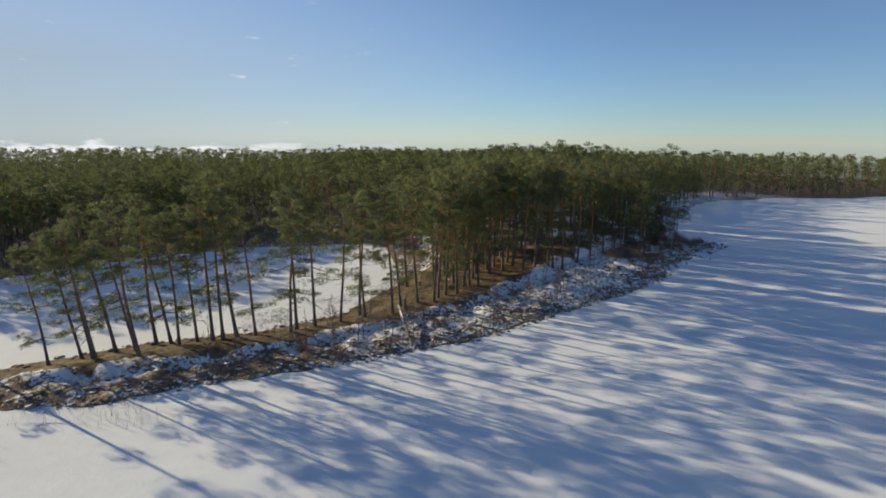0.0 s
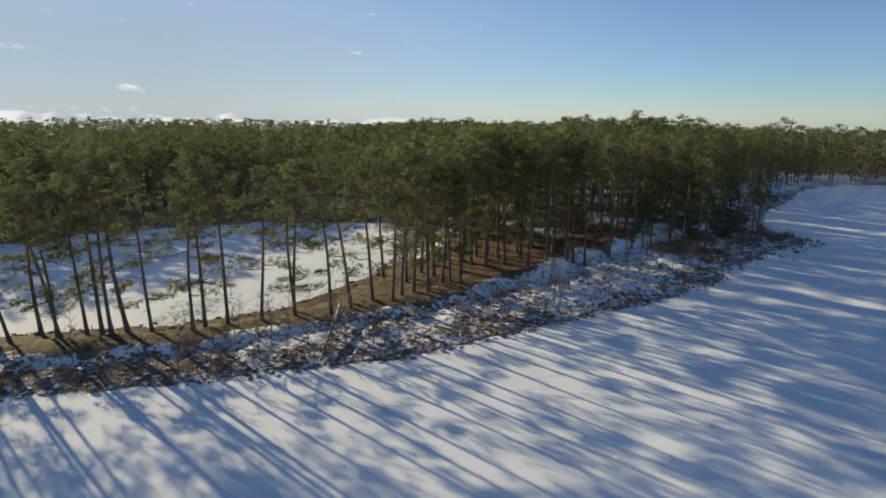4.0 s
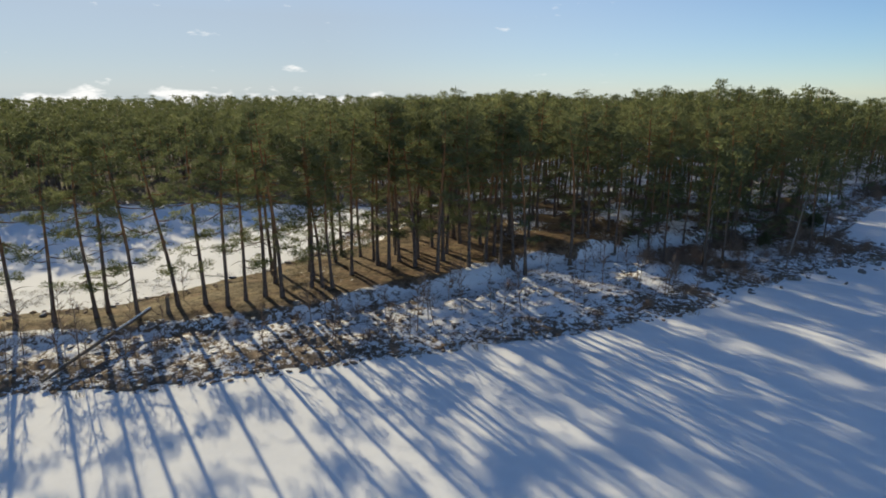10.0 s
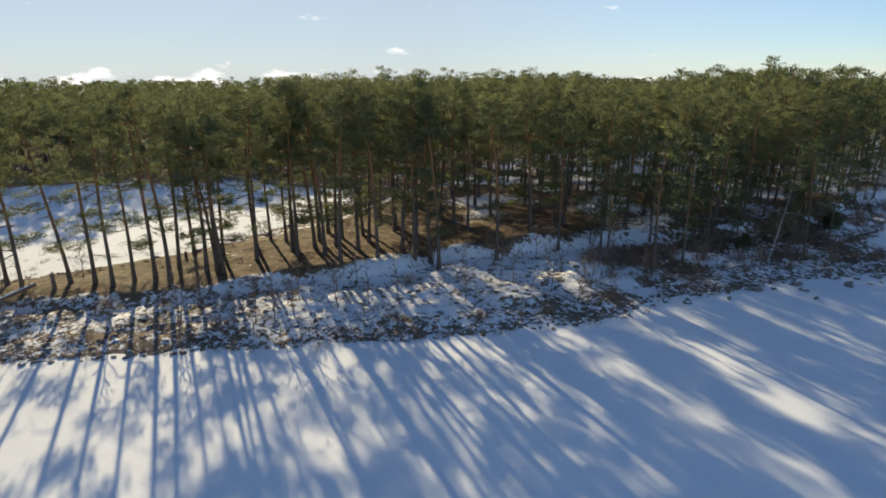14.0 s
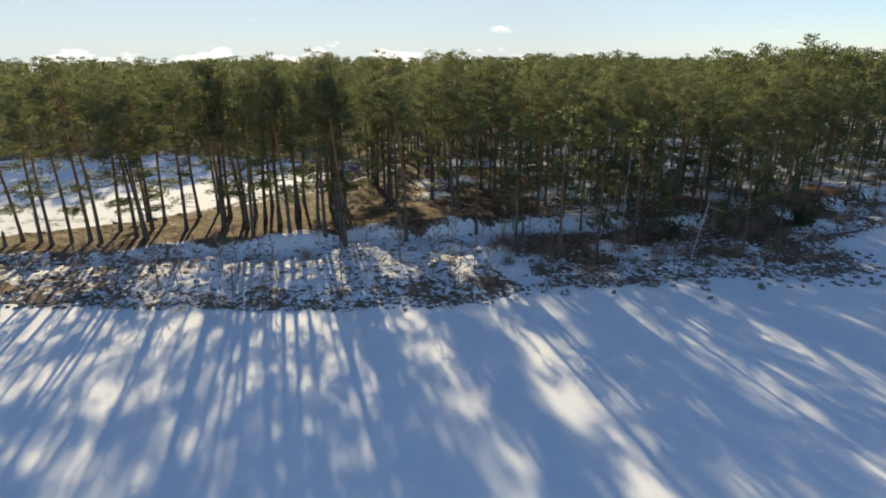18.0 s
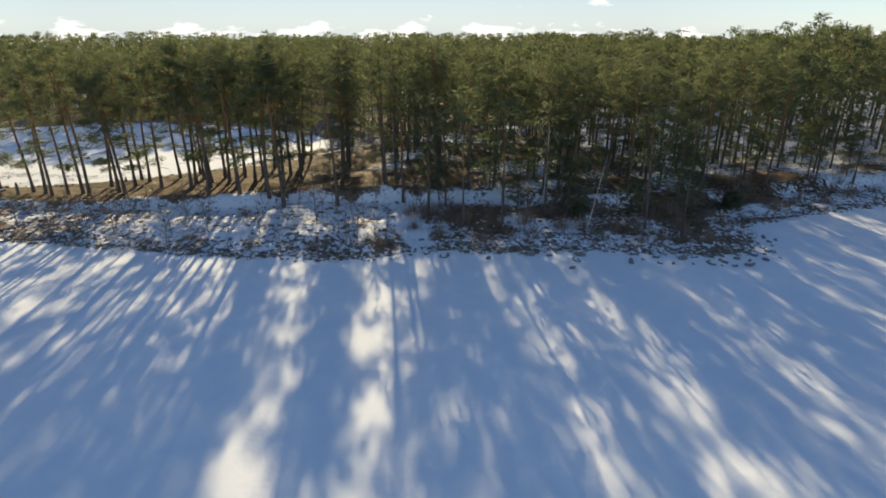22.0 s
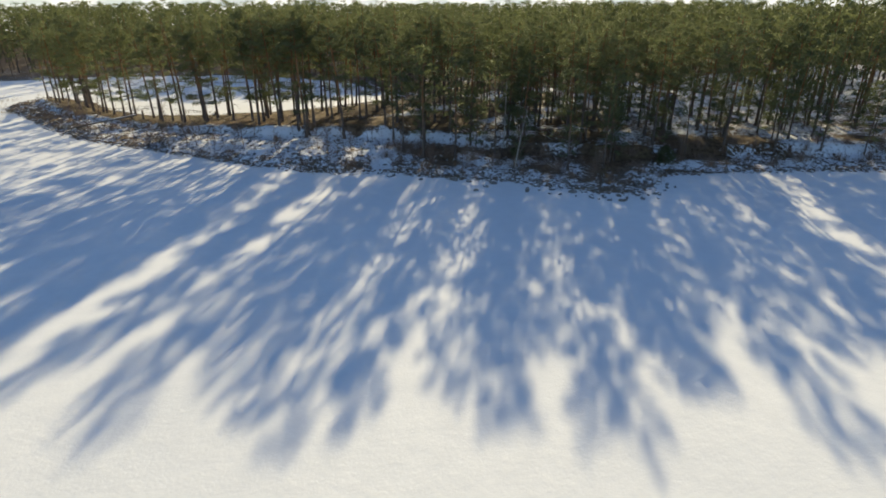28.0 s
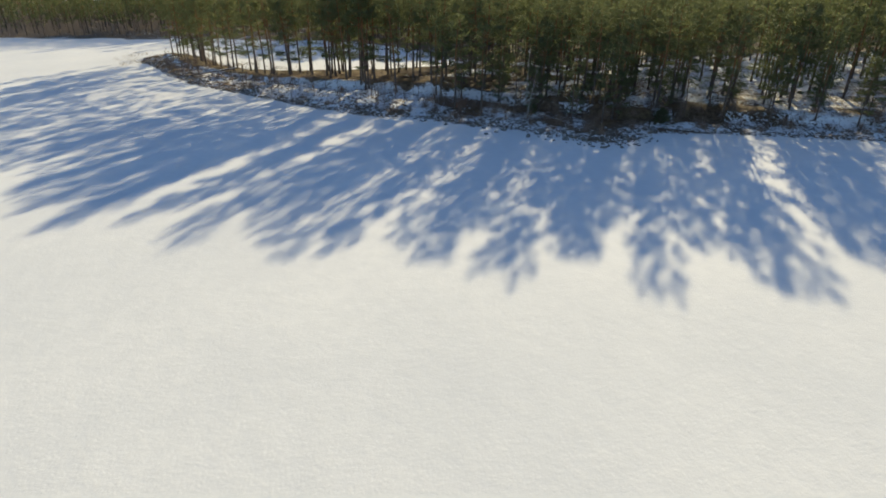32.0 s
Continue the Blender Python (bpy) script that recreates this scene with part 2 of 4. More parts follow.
def in_polygon(poly, x, y):
    x, y = np.asarray(x, float), np.asarray(y, float)
    best, inside = np.full(x.shape, 1e9), np.zeros(x.shape, bool)
    for (ax, ay), (bx, by) in zip(poly, poly[1:] + poly[:1]):
        dx, dy = bx - ax, by - ay
        t = np.clip(((x - ax) * dx + (y - ay) * dy) / (dx * dx + dy * dy), 0, 1)
        best = np.minimum(best, (x - ax - t * dx) ** 2 + (y - ay - t * dy) ** 2)
        inside ^= ((ay > y) != (by > y)) & (x < dx * (y - ay) / (dy + 1e-12) + ax)
    return np.where(inside, 1, -1) * np.sqrt(best)


def inland(x, y):
    """Distance from the shore in metres, positive on land."""
    return in_polygon(LAND, x, y)


def height(x, y):
    x, y = np.asarray(x, float), np.asarray(y, float)
    d = inland(x, y) + 1.6 * (value_noise(x, y, 3.1, 5) - 0.5) + 0.9 * (value_noise(x, y, 1.1, 6) - 0.5)
    cap = 0.8 + 1.3 * smooth(-12, 22, x + 0.3 * (y - 100)) + 1.2 * np.exp(-((x - 29) ** 2 + (y - 130) ** 2) / 110)
    q = in_polygon(HEATH, x, y) + 1.6 * (value_noise(x, y, 4.5, 9) - 0.5)
    scarp = smooth(-2.4, -0.2, q) * smooth(2.0, 6.0, d)
    rise = 0.45 * cap * (1 - np.exp(-np.maximum(d, 0) * 0.32 / cap)) + (0.5 * cap + 0.25) * scarp
    bumps = (0.55 * (value_noise(x, y, 2.3, 7) - 0.5) + 0.4 * (value_noise(x, y, 0.9, 8) - 0.5)) * smooth(0, 3, d) * (1 - 0.6 * smooth(-2, 2, q))
    rise = rise - 0.05 * np.maximum(np.hypot(x - 30, y - 110) - 430, 0)
    return np.where(d > 0, 0.05 + rise + bumps, np.maximum(0.05 + 0.5 * d, -1.0))


def axis_steps(fine0, fine1, step, lo, hi):
    a, v, s = [], fine0, step
    while v > lo:
        s *= 1.18
        v -= s
        a.append(max(v, lo))
    c, v, s = [], fine1, step
    while v < hi:
        s *= 1.18
        v += s
        c.append(min(v, hi))
    return np.array(a[::-1] + list(np.arange(fine0, fine1 + step / 2, step)) + c)


def from_path(x, y):
    """Distance from the trodden snow path that climbs the bank."""
    dx, dy = 15.1, -8.0
    t = np.clip(((x - 34.2) * dx + (y - 129.6) * dy) / (dx * dx + dy * dy), 0, 1)
    return np.hypot(x - 34.2 - t * dx, y - 129.6 - t * dy) + 1.2 * (value_noise(x, y, 2.0, 12) - 0.5)


def build_ground():
    xs, ys = axis_steps(-58, 92, 0.55, -4000, 4000), axis_steps(50, 200, 0.55, -3800, 4000)
    gx, gy = np.meshgrid(xs, ys)
    z = height(gx, gy)
    nx, ny = len(xs), len(ys)
    i = np.arange(nx * ny).reshape(ny, nx)
    f = np.stack([i[:-1, :-1], i[:-1, 1:], i[1:, 1:], i[1:, :-1]], -1).reshape(-1, 4)
    keep = (z.ravel()[f] > -0.95).any(1) | (inland(gx, gy).ravel()[f] > 3).any(1)
    f = f[keep]
    used = np.unique(f)
    back = np.full(nx * ny, -1)
    back[used] = np.arange(len(used))
    v = np.stack([gx.ravel(), gy.ravel(), z.ravel()], -1)[used]
    me = mesh_of("ground", v, back[f], GROUND, True)
    x, y, d = v[:, 0], v[:, 1], inland(v[:, 0], v[:, 1])
    q = in_polygon(HEATH, x, y) + 3.0 * (value_noise(x, y, 4.0, 31) - 0.5) + 1.6 * (value_noise(x, y, 1.3, 33) - 0.5)
    grove = smooth(-1.2, 1.2, q) * (1 - 0.8 * smooth(165, 195, y + 0.2 * x))
    grove = np.maximum(grove, smooth(38, 44, x) * smooth(4.0, 6.5, d) * (1 - smooth(12, 18, d)) * smooth(128, 136, y) * (1 - smooth(215, 240, y)))
    edge = 1 - smooth(1.0, 4.5, d)
    snow = 0.455 + 0.08 * (value_noise(x, y, 5.0, 32) - 0.5) + 0.10 * (value_noise(x, y, 1.6, 34) - 0.5) + 0.02 * smooth(3, 7, d)
    snow = snow - 0.02 * smooth(4, -10, x) * smooth(1, 3, d) + 0.03 * smooth(3.0, 6.0, d) - 0.01 * (1 - smooth(0.8, 2.5, d))
    snow = snow + 0.025 * smooth(8, 22, x) + 0.04 * smooth(-3.2, -2.2, q) * smooth(0.6, -0.8, q) * smooth(2.5, 5.0, d)
    snow = snow + 0.12 * (1 - smooth(1.0, 2.4, from_path(x, y)))
    snow = snow * (1 - grove) + (0.27 + 0.17 * smooth(128, 156, y + 0.35 * x) + 0.40 * (value_noise(x, y, 6.0, 35) - 0.5) * smooth(88, 112, y + 0.4 * x)) * grove
    wood = smooth(2, 6, d) * (1 - grove) * smooth(-1, 2, in_polygon(HEATH, x, y) + 100 * smooth(150, 170, y - 0.2 * x) + 100 * smooth(-58, -64, x))
    snow = snow + 0.025 * wood - 0.03 * smooth(36, 46, x) * smooth(124, 132, y) * smooth(2.5, 5, d)
    snow = snow - 0.13 * smooth(2, 6, d) * np.maximum(smooth(-58, -64, x), smooth(-2, -10, x) * smooth(112, 122, y))
    snow = snow - 0.5 * smooth(200, 330, np.hypot(x - 30, y - 110))
    col = np.stack([np.clip(snow, 0, 1), grove, smooth(12, -6, x), d * 0 + 1], -1)
    ca = me.color_attributes.new("cover", "FLOAT_COLOR", "POINT")
    ca.data.foreach_set("color", col.astype(np.float32).ravel())
    tagged(new("ground", me), "pine heath ground with brown needle litter and patchy snow", "ground", kind="structure")


build_ground()
s = 3500.0
ice = mesh_of("lake_ice", [(-260, -s, 0), (s, -s, 0), (s, 305, 0), (-260, 305, 0)], [(0, 1, 2, 3)], ICE)
tagged(new("lake_ice", ice), "frozen lake under wind-packed white snow", "frozen lake", kind="structure")


# ---------------------------------------------------------------- pines
def unit(v):
    return v / (np.linalg.norm(v, axis=-1, keepdims=True) + 1e-9)


def tufts(centres, out, rnd, size, per, fat=0.15):
    """Needle sprays: thin triangles that fan out of each centre, rounded in light like the pad they belong to."""
    n = len(centres)
    d = unit(rnd.normal(size=(n, per, 3)) * [1, 1, 0.6] + unit(out)[:, None] * 0.9 + [0, 0, 0.25])
    w = unit(np.cross(d, rnd.normal(size=(n, per, 3))))
    ln = size * rnd.uniform(0.7, 1.3, (n, per, 1))
    c = centres[:, None] + rnd.normal(size=(n, per, 3)) * size * [0.55, 0.55, 0.3]
    face = unit(unit(out)[:, None] + rnd.normal(size=(n, per, 3)) * 0.14 + [0, 0, 0.15])
    flip = np.sign(np.sum(np.cross(2 * w, d + w) * face, -1, keepdims=True))
    w = w * np.where(flip == 0, 1, flip)
    v = np.stack([c - w * ln * fat, c + w * ln * fat, c + d * ln], 2).reshape(-1, 3)
    return v, np.arange(len(v)).reshape(-1, 3), np.repeat(face.reshape(-1, 3), 3, axis=0)


def pine(seed, tall, crown_from, spread, limbs, clump, per, size, sides=7):
    """Trunk, limbs and crown of a Scots pine: flat needle pads, with gaps between them, along crooked limbs."""
    rnd = np.random.RandomState(seed)
    h = np.linspace(0, 1, 11 if sides > 3 else 6)
    bend = rnd.normal(size=2) * 0.75
    wave = rnd.uniform(0, 6.28, 2)
    line = np.stack([bend[0] * h ** 2 + 0.2 * np.sin(5 * h + wave[0]) * h, bend[1] * h ** 2 + 0.2 * np.sin(6 * h + wave[1]) * h, h * tall], -1)
    r = (0.195 * (1 - h) ** 0.75 + 0.02) * tall / 18
    r[0] *= 1.4
    trunk = tube(line + [0, 0, -0.25], r, sides)
    wood, cen, out = [], [], []
    for k in range(8 if sides > 6 else 0):
        z = rnd.uniform(0.16, max(0.3, crown_from + 0.1))
        base = np.array([np.interp(z, h, line[:, q]) for q in range(3)])
        a, ln = rnd.uniform(0, 6.28), rnd.uniform(0.7, 2.6)
        way = np.array([math.cos(a), math.sin(a), rnd.uniform(-0.15, 0.3)])
        side = np.array([-way[1], way[0], 0]) * rnd.normal() * 0.2
        wood.append(tube([base, base + way * ln * 0.5 + side * ln, base + way * ln + [0, 0, -0.2 * ln]], [0.036, 0.024, 0.006], 4))
    for k in range(limbs):
        f = (k + rnd.rand()) / limbs
        z = crown_from + (0.97 - crown_from) * f ** 0.9
        if sides > 6 and k < 3:
            z = crown_from - (crown_from - 0.22) * rnd.rand() if crown_from > 0.3 else z
        base = np.array([np.interp(z, h, line[:, q]) for q in range(3)])
        prof = max(0.3, math.sin(math.pi * min(1, 0.28 + 0.68 * f)) ** 0.6)
        ln = spread * prof * rnd.uniform(0.5, 1.2) + 0.3
        a = k * 2.4 + rnd.normal() * 0.6
        way = np.array([math.cos(a), math.sin(a), 0])
        cross = np.array([-way[1], way[0], 0])
        up = rnd.uniform(-0.3, 0.1) + 0.65 * f
        s = np.linspace(0, 1, 5)[:, None]
        pts = base + way * ln * s + cross * ln * rnd.normal() * 0.14 * np.sin(3 * s) + np.array([0, 0, 1]) * ln * (up * s ** 1.6 - 0.12 * np.sin(3 * s))
        wood.append(tube(pts, np.linspace(0.055, 0.012, 5) * tall / 18 * (1.3 - 0.7 * f), 3 if sides < 6 else 4))
        for s0, aside in (((0.5, 0.2), (0.72, -0.24), (0.86, 0.2), (1.0, 0.0)) if ln > 1.4 and sides > 6 else ((0.58, 0.18), (0.98, -0.1)) if ln > 1.2 and sides > 3 else ((0.85, 0.0),)):
            c = np.array([np.interp(s0, s[:, 0], pts[:, q]) for q in range(3)]) + cross * ln * aside * rnd.uniform(0.5, 1.2) + [0, 0, 0.1]
            m = max(2, int(clump * (0.6 + 0.6 * rnd.rand())))
            wide = (0.36 + 0.13 * ln) * rnd.uniform(0.8, 1.25) * (1.0 if sides > 6 else 1.35 if sides > 3 else 1.6)
            o = unit(rnd.normal(size=(m, 3)) + [0, 0, 0.35]) * rnd.uniform(0.35, 1.0, (m, 1)) ** 0.5
            cen.append(c + o * wide * [1, 1, 0.42])
            out.append(o * [0.6, 0.6, 1.0] + way * 0.25 + [0, 0, 0.25])
    o = unit(rnd.normal(size=(2 * clump, 3)))
    cen.append(line[-1] + o * [0.75, 0.75, 0.4] + [0, 0, -0.25])
    out.append(o + [0, 0, 0.4])
    return trunk, (wood if sides > 6 else join(wood)), tufts(np.concatenate(cen), np.concatenate(out), rnd, size, per, 0.11 if sides > 6 else 0.2)


def spread_out(count, box, gap, seed, ok):
    """Random places in a box, no two nearer than gap, where ok(x, y) holds."""
    rnd, cells, got = np.random.RandomState(seed), {}, []
    x = rnd.uniform(box[0], box[1], count)
    y = rnd.uniform(box[2], box[3], count)
    for px, py in zip(*(q[ok(x, y)] for q in (x, y))):
        i, j = int(px // gap), int(py // gap)
        near = (c for a in (-1, 0, 1) for b in (-1, 0, 1) for c in cells.get((i + a, j + b), ()))
        if all((px - u) ** 2 + (py - w) ** 2 > gap * gap for u, w in near):
            cells.setdefault((i, j), []).append((px, py))
            got.append((px, py))
    return np.array(got)


def pine_meshes(*shape):
    t, w, (v, f, nrm) = pine(*shape)
    return mesh_of("trunk", *join([t] + w[8:]), BARK, True), mesh_of("crown", v, f, NEEDLES, True, nrm), [mesh_of("branch", *q, BARK, True) for q in w[:8]]


PINES = [pine_meshes(10 + k, 16.6 + 0.45 * k, 0.34 + 0.04 * (k % 4), 3.0, 20, 11, 9, 0.28) for k in range(8)]
PINES += [pine_meshes(80 + k, 18.4 + 0.5 * k, 0.68, 1.9, 13, 12, 7, 0.31) for k in range(3)]
TALL = [16.6 + 0.45 * k for k in range(8)] + [18.4 + 0.5 * k for k in range(3)]
YOUNG = [pine_meshes(30 + k, 9.0 + 0.8 * k, 0.10 + 0.03 * k, 2.2, 24, 10, 7, 0.30) for k in range(4)]

# where the shade of the point ends on the lake, and that of the far shore on the bay
LAKE_TIPS = [(78.7, 66), (91.6, 75.7), (96.2, 82.9), (94.5, 86), (100.4, 86.2), (97.2, 90.2), (106.1, 91), (100.5, 99.5), (104.2, 100.9), (102.3, 105.3),
             (94, 111.6), (105, 105.8), (107.8, 105), (100.6, 111.7), (106.2, 112.9), (106.9, 115.8), (106.2, 117.1), (94.5, 125.5), (107.3, 118.8), (110.8, 119.1),
             (113, 120.9), (108, 125.8), (108, 130.6), (118.5, 129.8), (117.2, 136.6), (114.9, 138.5), (88.8, 156.7), (113.4, 143.7), (120.5, 144.6), (116.4, 158.7), (114, 172)]
BAY_TIPS = [(-34.3, 82), (-26, 92.6), (-21, 97), (-27, 110), (-22.5, 120), (-19.5, 125.2), (-18, 143.8)]
SUN_X, SUN_Y = math.sin(radians(SUN_YAW)), math.cos(radians(SUN_YAW))


def down_sun(x, y):
    """Across the shadows, and along them away from the sun."""
    return x * SUN_Y + y * SUN_X, x * SUN_X - y * SUN_Y


def shade_line(tips):
    q = sorted(down_sun(x, y) for x, y in tips)
    return [u for u, _ in q], [w for _, w in q]


LAKE_LINE, BAY_LINE = shade_line(LAKE_TIPS), shade_line(BAY_TIPS)


def past_bay(x, y):
    """True on the far side of the bay, whose trees shade its snow."""
    u, w = down_sun(x, y)
    return (BAY_LINE[0][0] - 8 < u) & (u < BAY_LINE[0][-1] + 2) & (w < np.interp(u, *BAY_LINE)) & (x < -6)


def tallest(x, y, z=0.0):
    """How tall a tree may stand here for its shadow to end where the shade ends."""
    u, w = down_sun(x, y)
    line = BAY_LINE if past_bay(x, y) else LAKE_LINE if 85 < u < 215 else None
    if line is None:
        return 60.0
    return float(min((np.interp(u + du, *line) - w) * math.tan(radians(SUN_HEIGHT)) - z + more for du, more in ((-0.8, 1.5), (0, 0), (0.8, 1.5))))


def place_pine(x, y, scale=1.0, lean=(0, 0), turn=0.0, kind=0, group="pines on the point", young=False):
    root = new("young_pine" if young else "pine_tree")
    trunk, crown, branches = YOUNG[kind % 4] if young else PINES[kind]
    part("trunk", trunk, root)
    part("crown", crown, root)
    for mesh in branches:
        part("branch", mesh, root)
    root.matrix_basis = pose(x, y, float(height(x, y)), lean[0], lean[1], 0) @ pose(0, 0, 0, 0, 0, turn) @ Matrix.Scale(scale, 4)
    if young:
        return tagged(root, "young dense pine branched down to the ground", "pine tree", group)
    return tagged(root, "tall Scots pine with bare trunk and green crown", "pine tree", group)


def glade(x, y, more=0.0):
    """Open lanes through the heath along which the low sun reaches the ice."""
    dx, dy = -SUN_X, SUN_Y
    out = np.zeros(np.shape(x), bool)
    for gx, gy, half in ((47.4, 106.9, 3.4), (47.2, 115.2, 2.9), (62.0, 133.0, 1.3), (72.0, 155.0, 1.2), (80.0, 162.5, 2.0), (79.0, 174.5, 2.6)):
        along, side = (x - gx) * dx + (y - gy) * dy, np.abs((x - gx) * dy - (y - gy) * dx)
        out |= (side < (half + more) * (1 - 0.002 * np.clip(along, 0, 80))) & (along > -5) & (along < 72)
    return out


# pines that stand along the spit and the edge of the heath
STAND = [(-11.4, 81.9), (-7.5, 83.7), (-4.0, 89.4), (-1.4, 90), (-0.7, 92), (0.5, 93.8), (2.4, 94.4), (3.6, 98.2), (4.7, 98.8), (6.3, 98.6), (5.5, 103.8),
         (-1.2, 111.5), (1.8, 111.7), (6.4, 108.7), (8.6, 110.5), (11.6, 109.3), (8.2, 115.9), (9.7, 118.4), (12.5, 121.9), (21.4, 114.6), (1.9, 100.8)]
STAND += [(-0.6, 103.4), (0.3, 107.9), (8.9, 107.3), (4.8, 110.4), (10.2, 112.7), (22.6, 116.2), (24.5, 115.4), (28.9, 121.6),
          (-30.2, 72.6), (-28.7, 72.2), (-27.1, 72.8), (-25.0, 74), (-20.5, 74.9), (-20.2, 76.8), (-14.6, 79.6), (-6.6, 88), (-6.6, 103.3), (-1.6, 98)]
STAND += [(-50.2, 60.3), (-46.4, 64.3), (-43.6, 66.2), (-41.7, 65.3), (-40.4, 63.9), (-40.6, 68.2), (-38.3, 68.7), (-36.2, 65.5), (-37.2, 71.6), (-35.6, 72.2),
          (-33.5, 70), (-32.4, 72.8), (-17.9, 77.8), (-12.5, 84)]
rnd = random.Random(5)
for k, (x, y) in enumerate(STAND):
    west = -5.5 if x < -34 else -1.0
    size = rnd.uniform(0.98, 1.14) - (0.12 if x < -36 else 0.0) + (0.10 if 100 < 0.5 * x + 0.866 * y < 135 else 0.0)
    kind = 8 + k % 3 if glade(x, y, 1.8) else k % 8
    size = min(size, 21.6 / TALL[kind], max(tallest(x, y, 2.0), 9.0) / TALL[kind])
    place_pine(x, y, size, (rnd.gauss(0, 2.0), west + rnd.gauss(0, 2.4)), rnd.uniform(0, 360), kind)
for x, y, size, turn, kind in ((21.6, 126.6, 0.95, 40, 3), (12.0, 132.6, 1.0, 160, 1), (4.5, 137.1, 1.05, 250, 5)):
    place_pine(x, y, size, (0, 0), turn, kind)
# the tall pines whose tops draw the edge of the shade on the lake
CASTERS = []
for k, u in enumerate(np.arange(99.0, 201.0, 2.4)):
    kind = k % 8
    top = rnd.uniform(20.2, 21.6) if u < 131 else min(rnd.uniform(16.8, 20.6), TALL[kind] * 1.12)
    w = np.interp(u, *LAKE_LINE) - (top + 2.2) / math.tan(radians(SUN_HEIGHT))
    x, y = u * SUN_Y + w * SUN_X, u * SUN_X - w * SUN_Y
    if inland(np.array([x]), np.array([y]))[0] > 8 and (y > 150 or in_polygon(HEATH, np.array([x]), np.array([y]))[0] > 1.0) and not glade(np.array([x]), np.array([y]))[0] and min((x - q) ** 2 + (y - r) ** 2 for q, r in STAND + CASTERS + [(0, 0)]) > 5:
        CASTERS.append((x, y))
        place_pine(x, y, top / TALL[kind], (rnd.gauss(0, 1), rnd.gauss(0, 1)), rnd.uniform(0, 360), kind, "pines of the heath")


def inner_ok(x, y):
    clear = np.min([(x - u) ** 2 + (y - w) ** 2 for u, w in STAND + CASTERS], axis=0) > 9.5
    return (in_polygon(HEATH, x, y) > 0.5) & clear & (x > 1) & (np.hypot(x - 21.6, y - 126.6) > 3) & (y + 0.4 * x > 113) & (inland(x, y) > 12) & (y + 0.25 * x < 205) & (x > 4 + 0.35 * (y - 150)) & ~glade(x, y) & (value_noise(x, y, 9.0, 61) > np.where(y > 132, 0.28, 0.12))


inner = spread_out(9000, (-10, 90, 100, 205), 4.4, 3, inner_ok)
for x, y in inner:
    k = rnd.randrange(8)
    size = min(rnd.uniform(0.82, 1.02) + (0.20 if 0.5 * x + 0.866 * y < 141 else 0.0), 21.0 / TALL[k], max(tallest(x, y, 2.0), 8.0) / TALL[k])
    place_pine(x, y, size, (rnd.gauss(0, 2), rnd.gauss(0, 2)), rnd.uniform(0, 360), k, "pines of the heath")
for x, y in spread_out(4000, (36, 96, 134, 232), 7.0, 4, lambda x, y: (inland(x, y) > 8) & (inland(x, y) < 24) & (y > 0.9 * x + 90) & ~glade(x, y) & (x - 0.3 * y < 22)):
    place_pine(x, y, rnd.uniform(0.55, 1.1), (0, 0), rnd.uniform(0, 360), rnd.randrange(4), "young pines near the shore", True)


def forest(name, places, models, seed, label, grow=1.0):
    rnd, vs, fs, ns, vt, ft = np.random.RandomState(seed), [], [], [], [], []
    o = p = 0
    z, shore = height(places[:, 0], places[:, 1]), inland(places[:, 0], places[:, 1])
    for k, (x, y) in enumerate(places):
        room = tallest(x, y, 2.0)
        if room < 5.0 or room < 11 and k % 2:
            continue
        (tv, tf), _, (cv, cf, cn) = LOW[rnd.randint(4)] if x > 80 and y > 200 and shore[k] < 60 and k % 4 or room < 11 else models[rnd.randint(len(models))]
        a, sc = rnd.uniform(0, 6.28), grow * (rnd.uniform(0.74, 0.98) + 0.2 * (float(value_noise(x, y, 25.0, 41)) - 0.5) + (0.08 if rnd.rand() < 0.06 else 0))
        if x > 15 and y < 215 and shore[k] < 26:
            sc = min(sc * (1.16 if 0.5 * x + 0.866 * y > 166 else 1.06), 1.02)
        elif x > -60 and y < 330:
            sc *= 1.18 + (0.18 if x > 20 and shore[k] > 40 else 0.0)
        elif x < -40 and y < 95 and shore[k] < 40:
            sc *= 0.82
        else:
            sc *= (0.96 if shore[k] < 22 else 1.12) if x < -40 and y < 200 else 1.05
        if past_bay(x, y):
            sc = rnd.uniform(0.87, 0.99)
        sc = min(sc, 1.46 if x > 20 and shore[k] > 40 else 1.28, room / 17.5 * rnd.uniform(0.95, 1.04))
        m = np.array([[math.cos(a), math.sin(a), 0], [-math.sin(a), math.cos(a), 0], [0, 0, 1]]) * sc
        vs.append(cv @ m + (x, y, z[k]))
        fs.append(cf + o)
        ns.append(cn @ (m / sc))
        o += len(cv)
        vt.append(tv @ m + (x, y, z[k]))
        ft.append(tf + p)
        p += len(tv)
    root = tagged(new(name), label, "forest", kind="stuff")
    part("trunks", mesh_of("trunks", np.concatenate(vt), np.concatenate(ft), BARK), root)
    part("crowns", mesh_of("crowns", np.concatenate(vs), np.concatenate(fs), WOOD_NEEDLES, True, np.concatenate(ns)), root)


def in_view(x, y):
    a = np.degrees(np.arctan2(-(x - 45), y - 60))
    return (a > -62) & (a < 128)


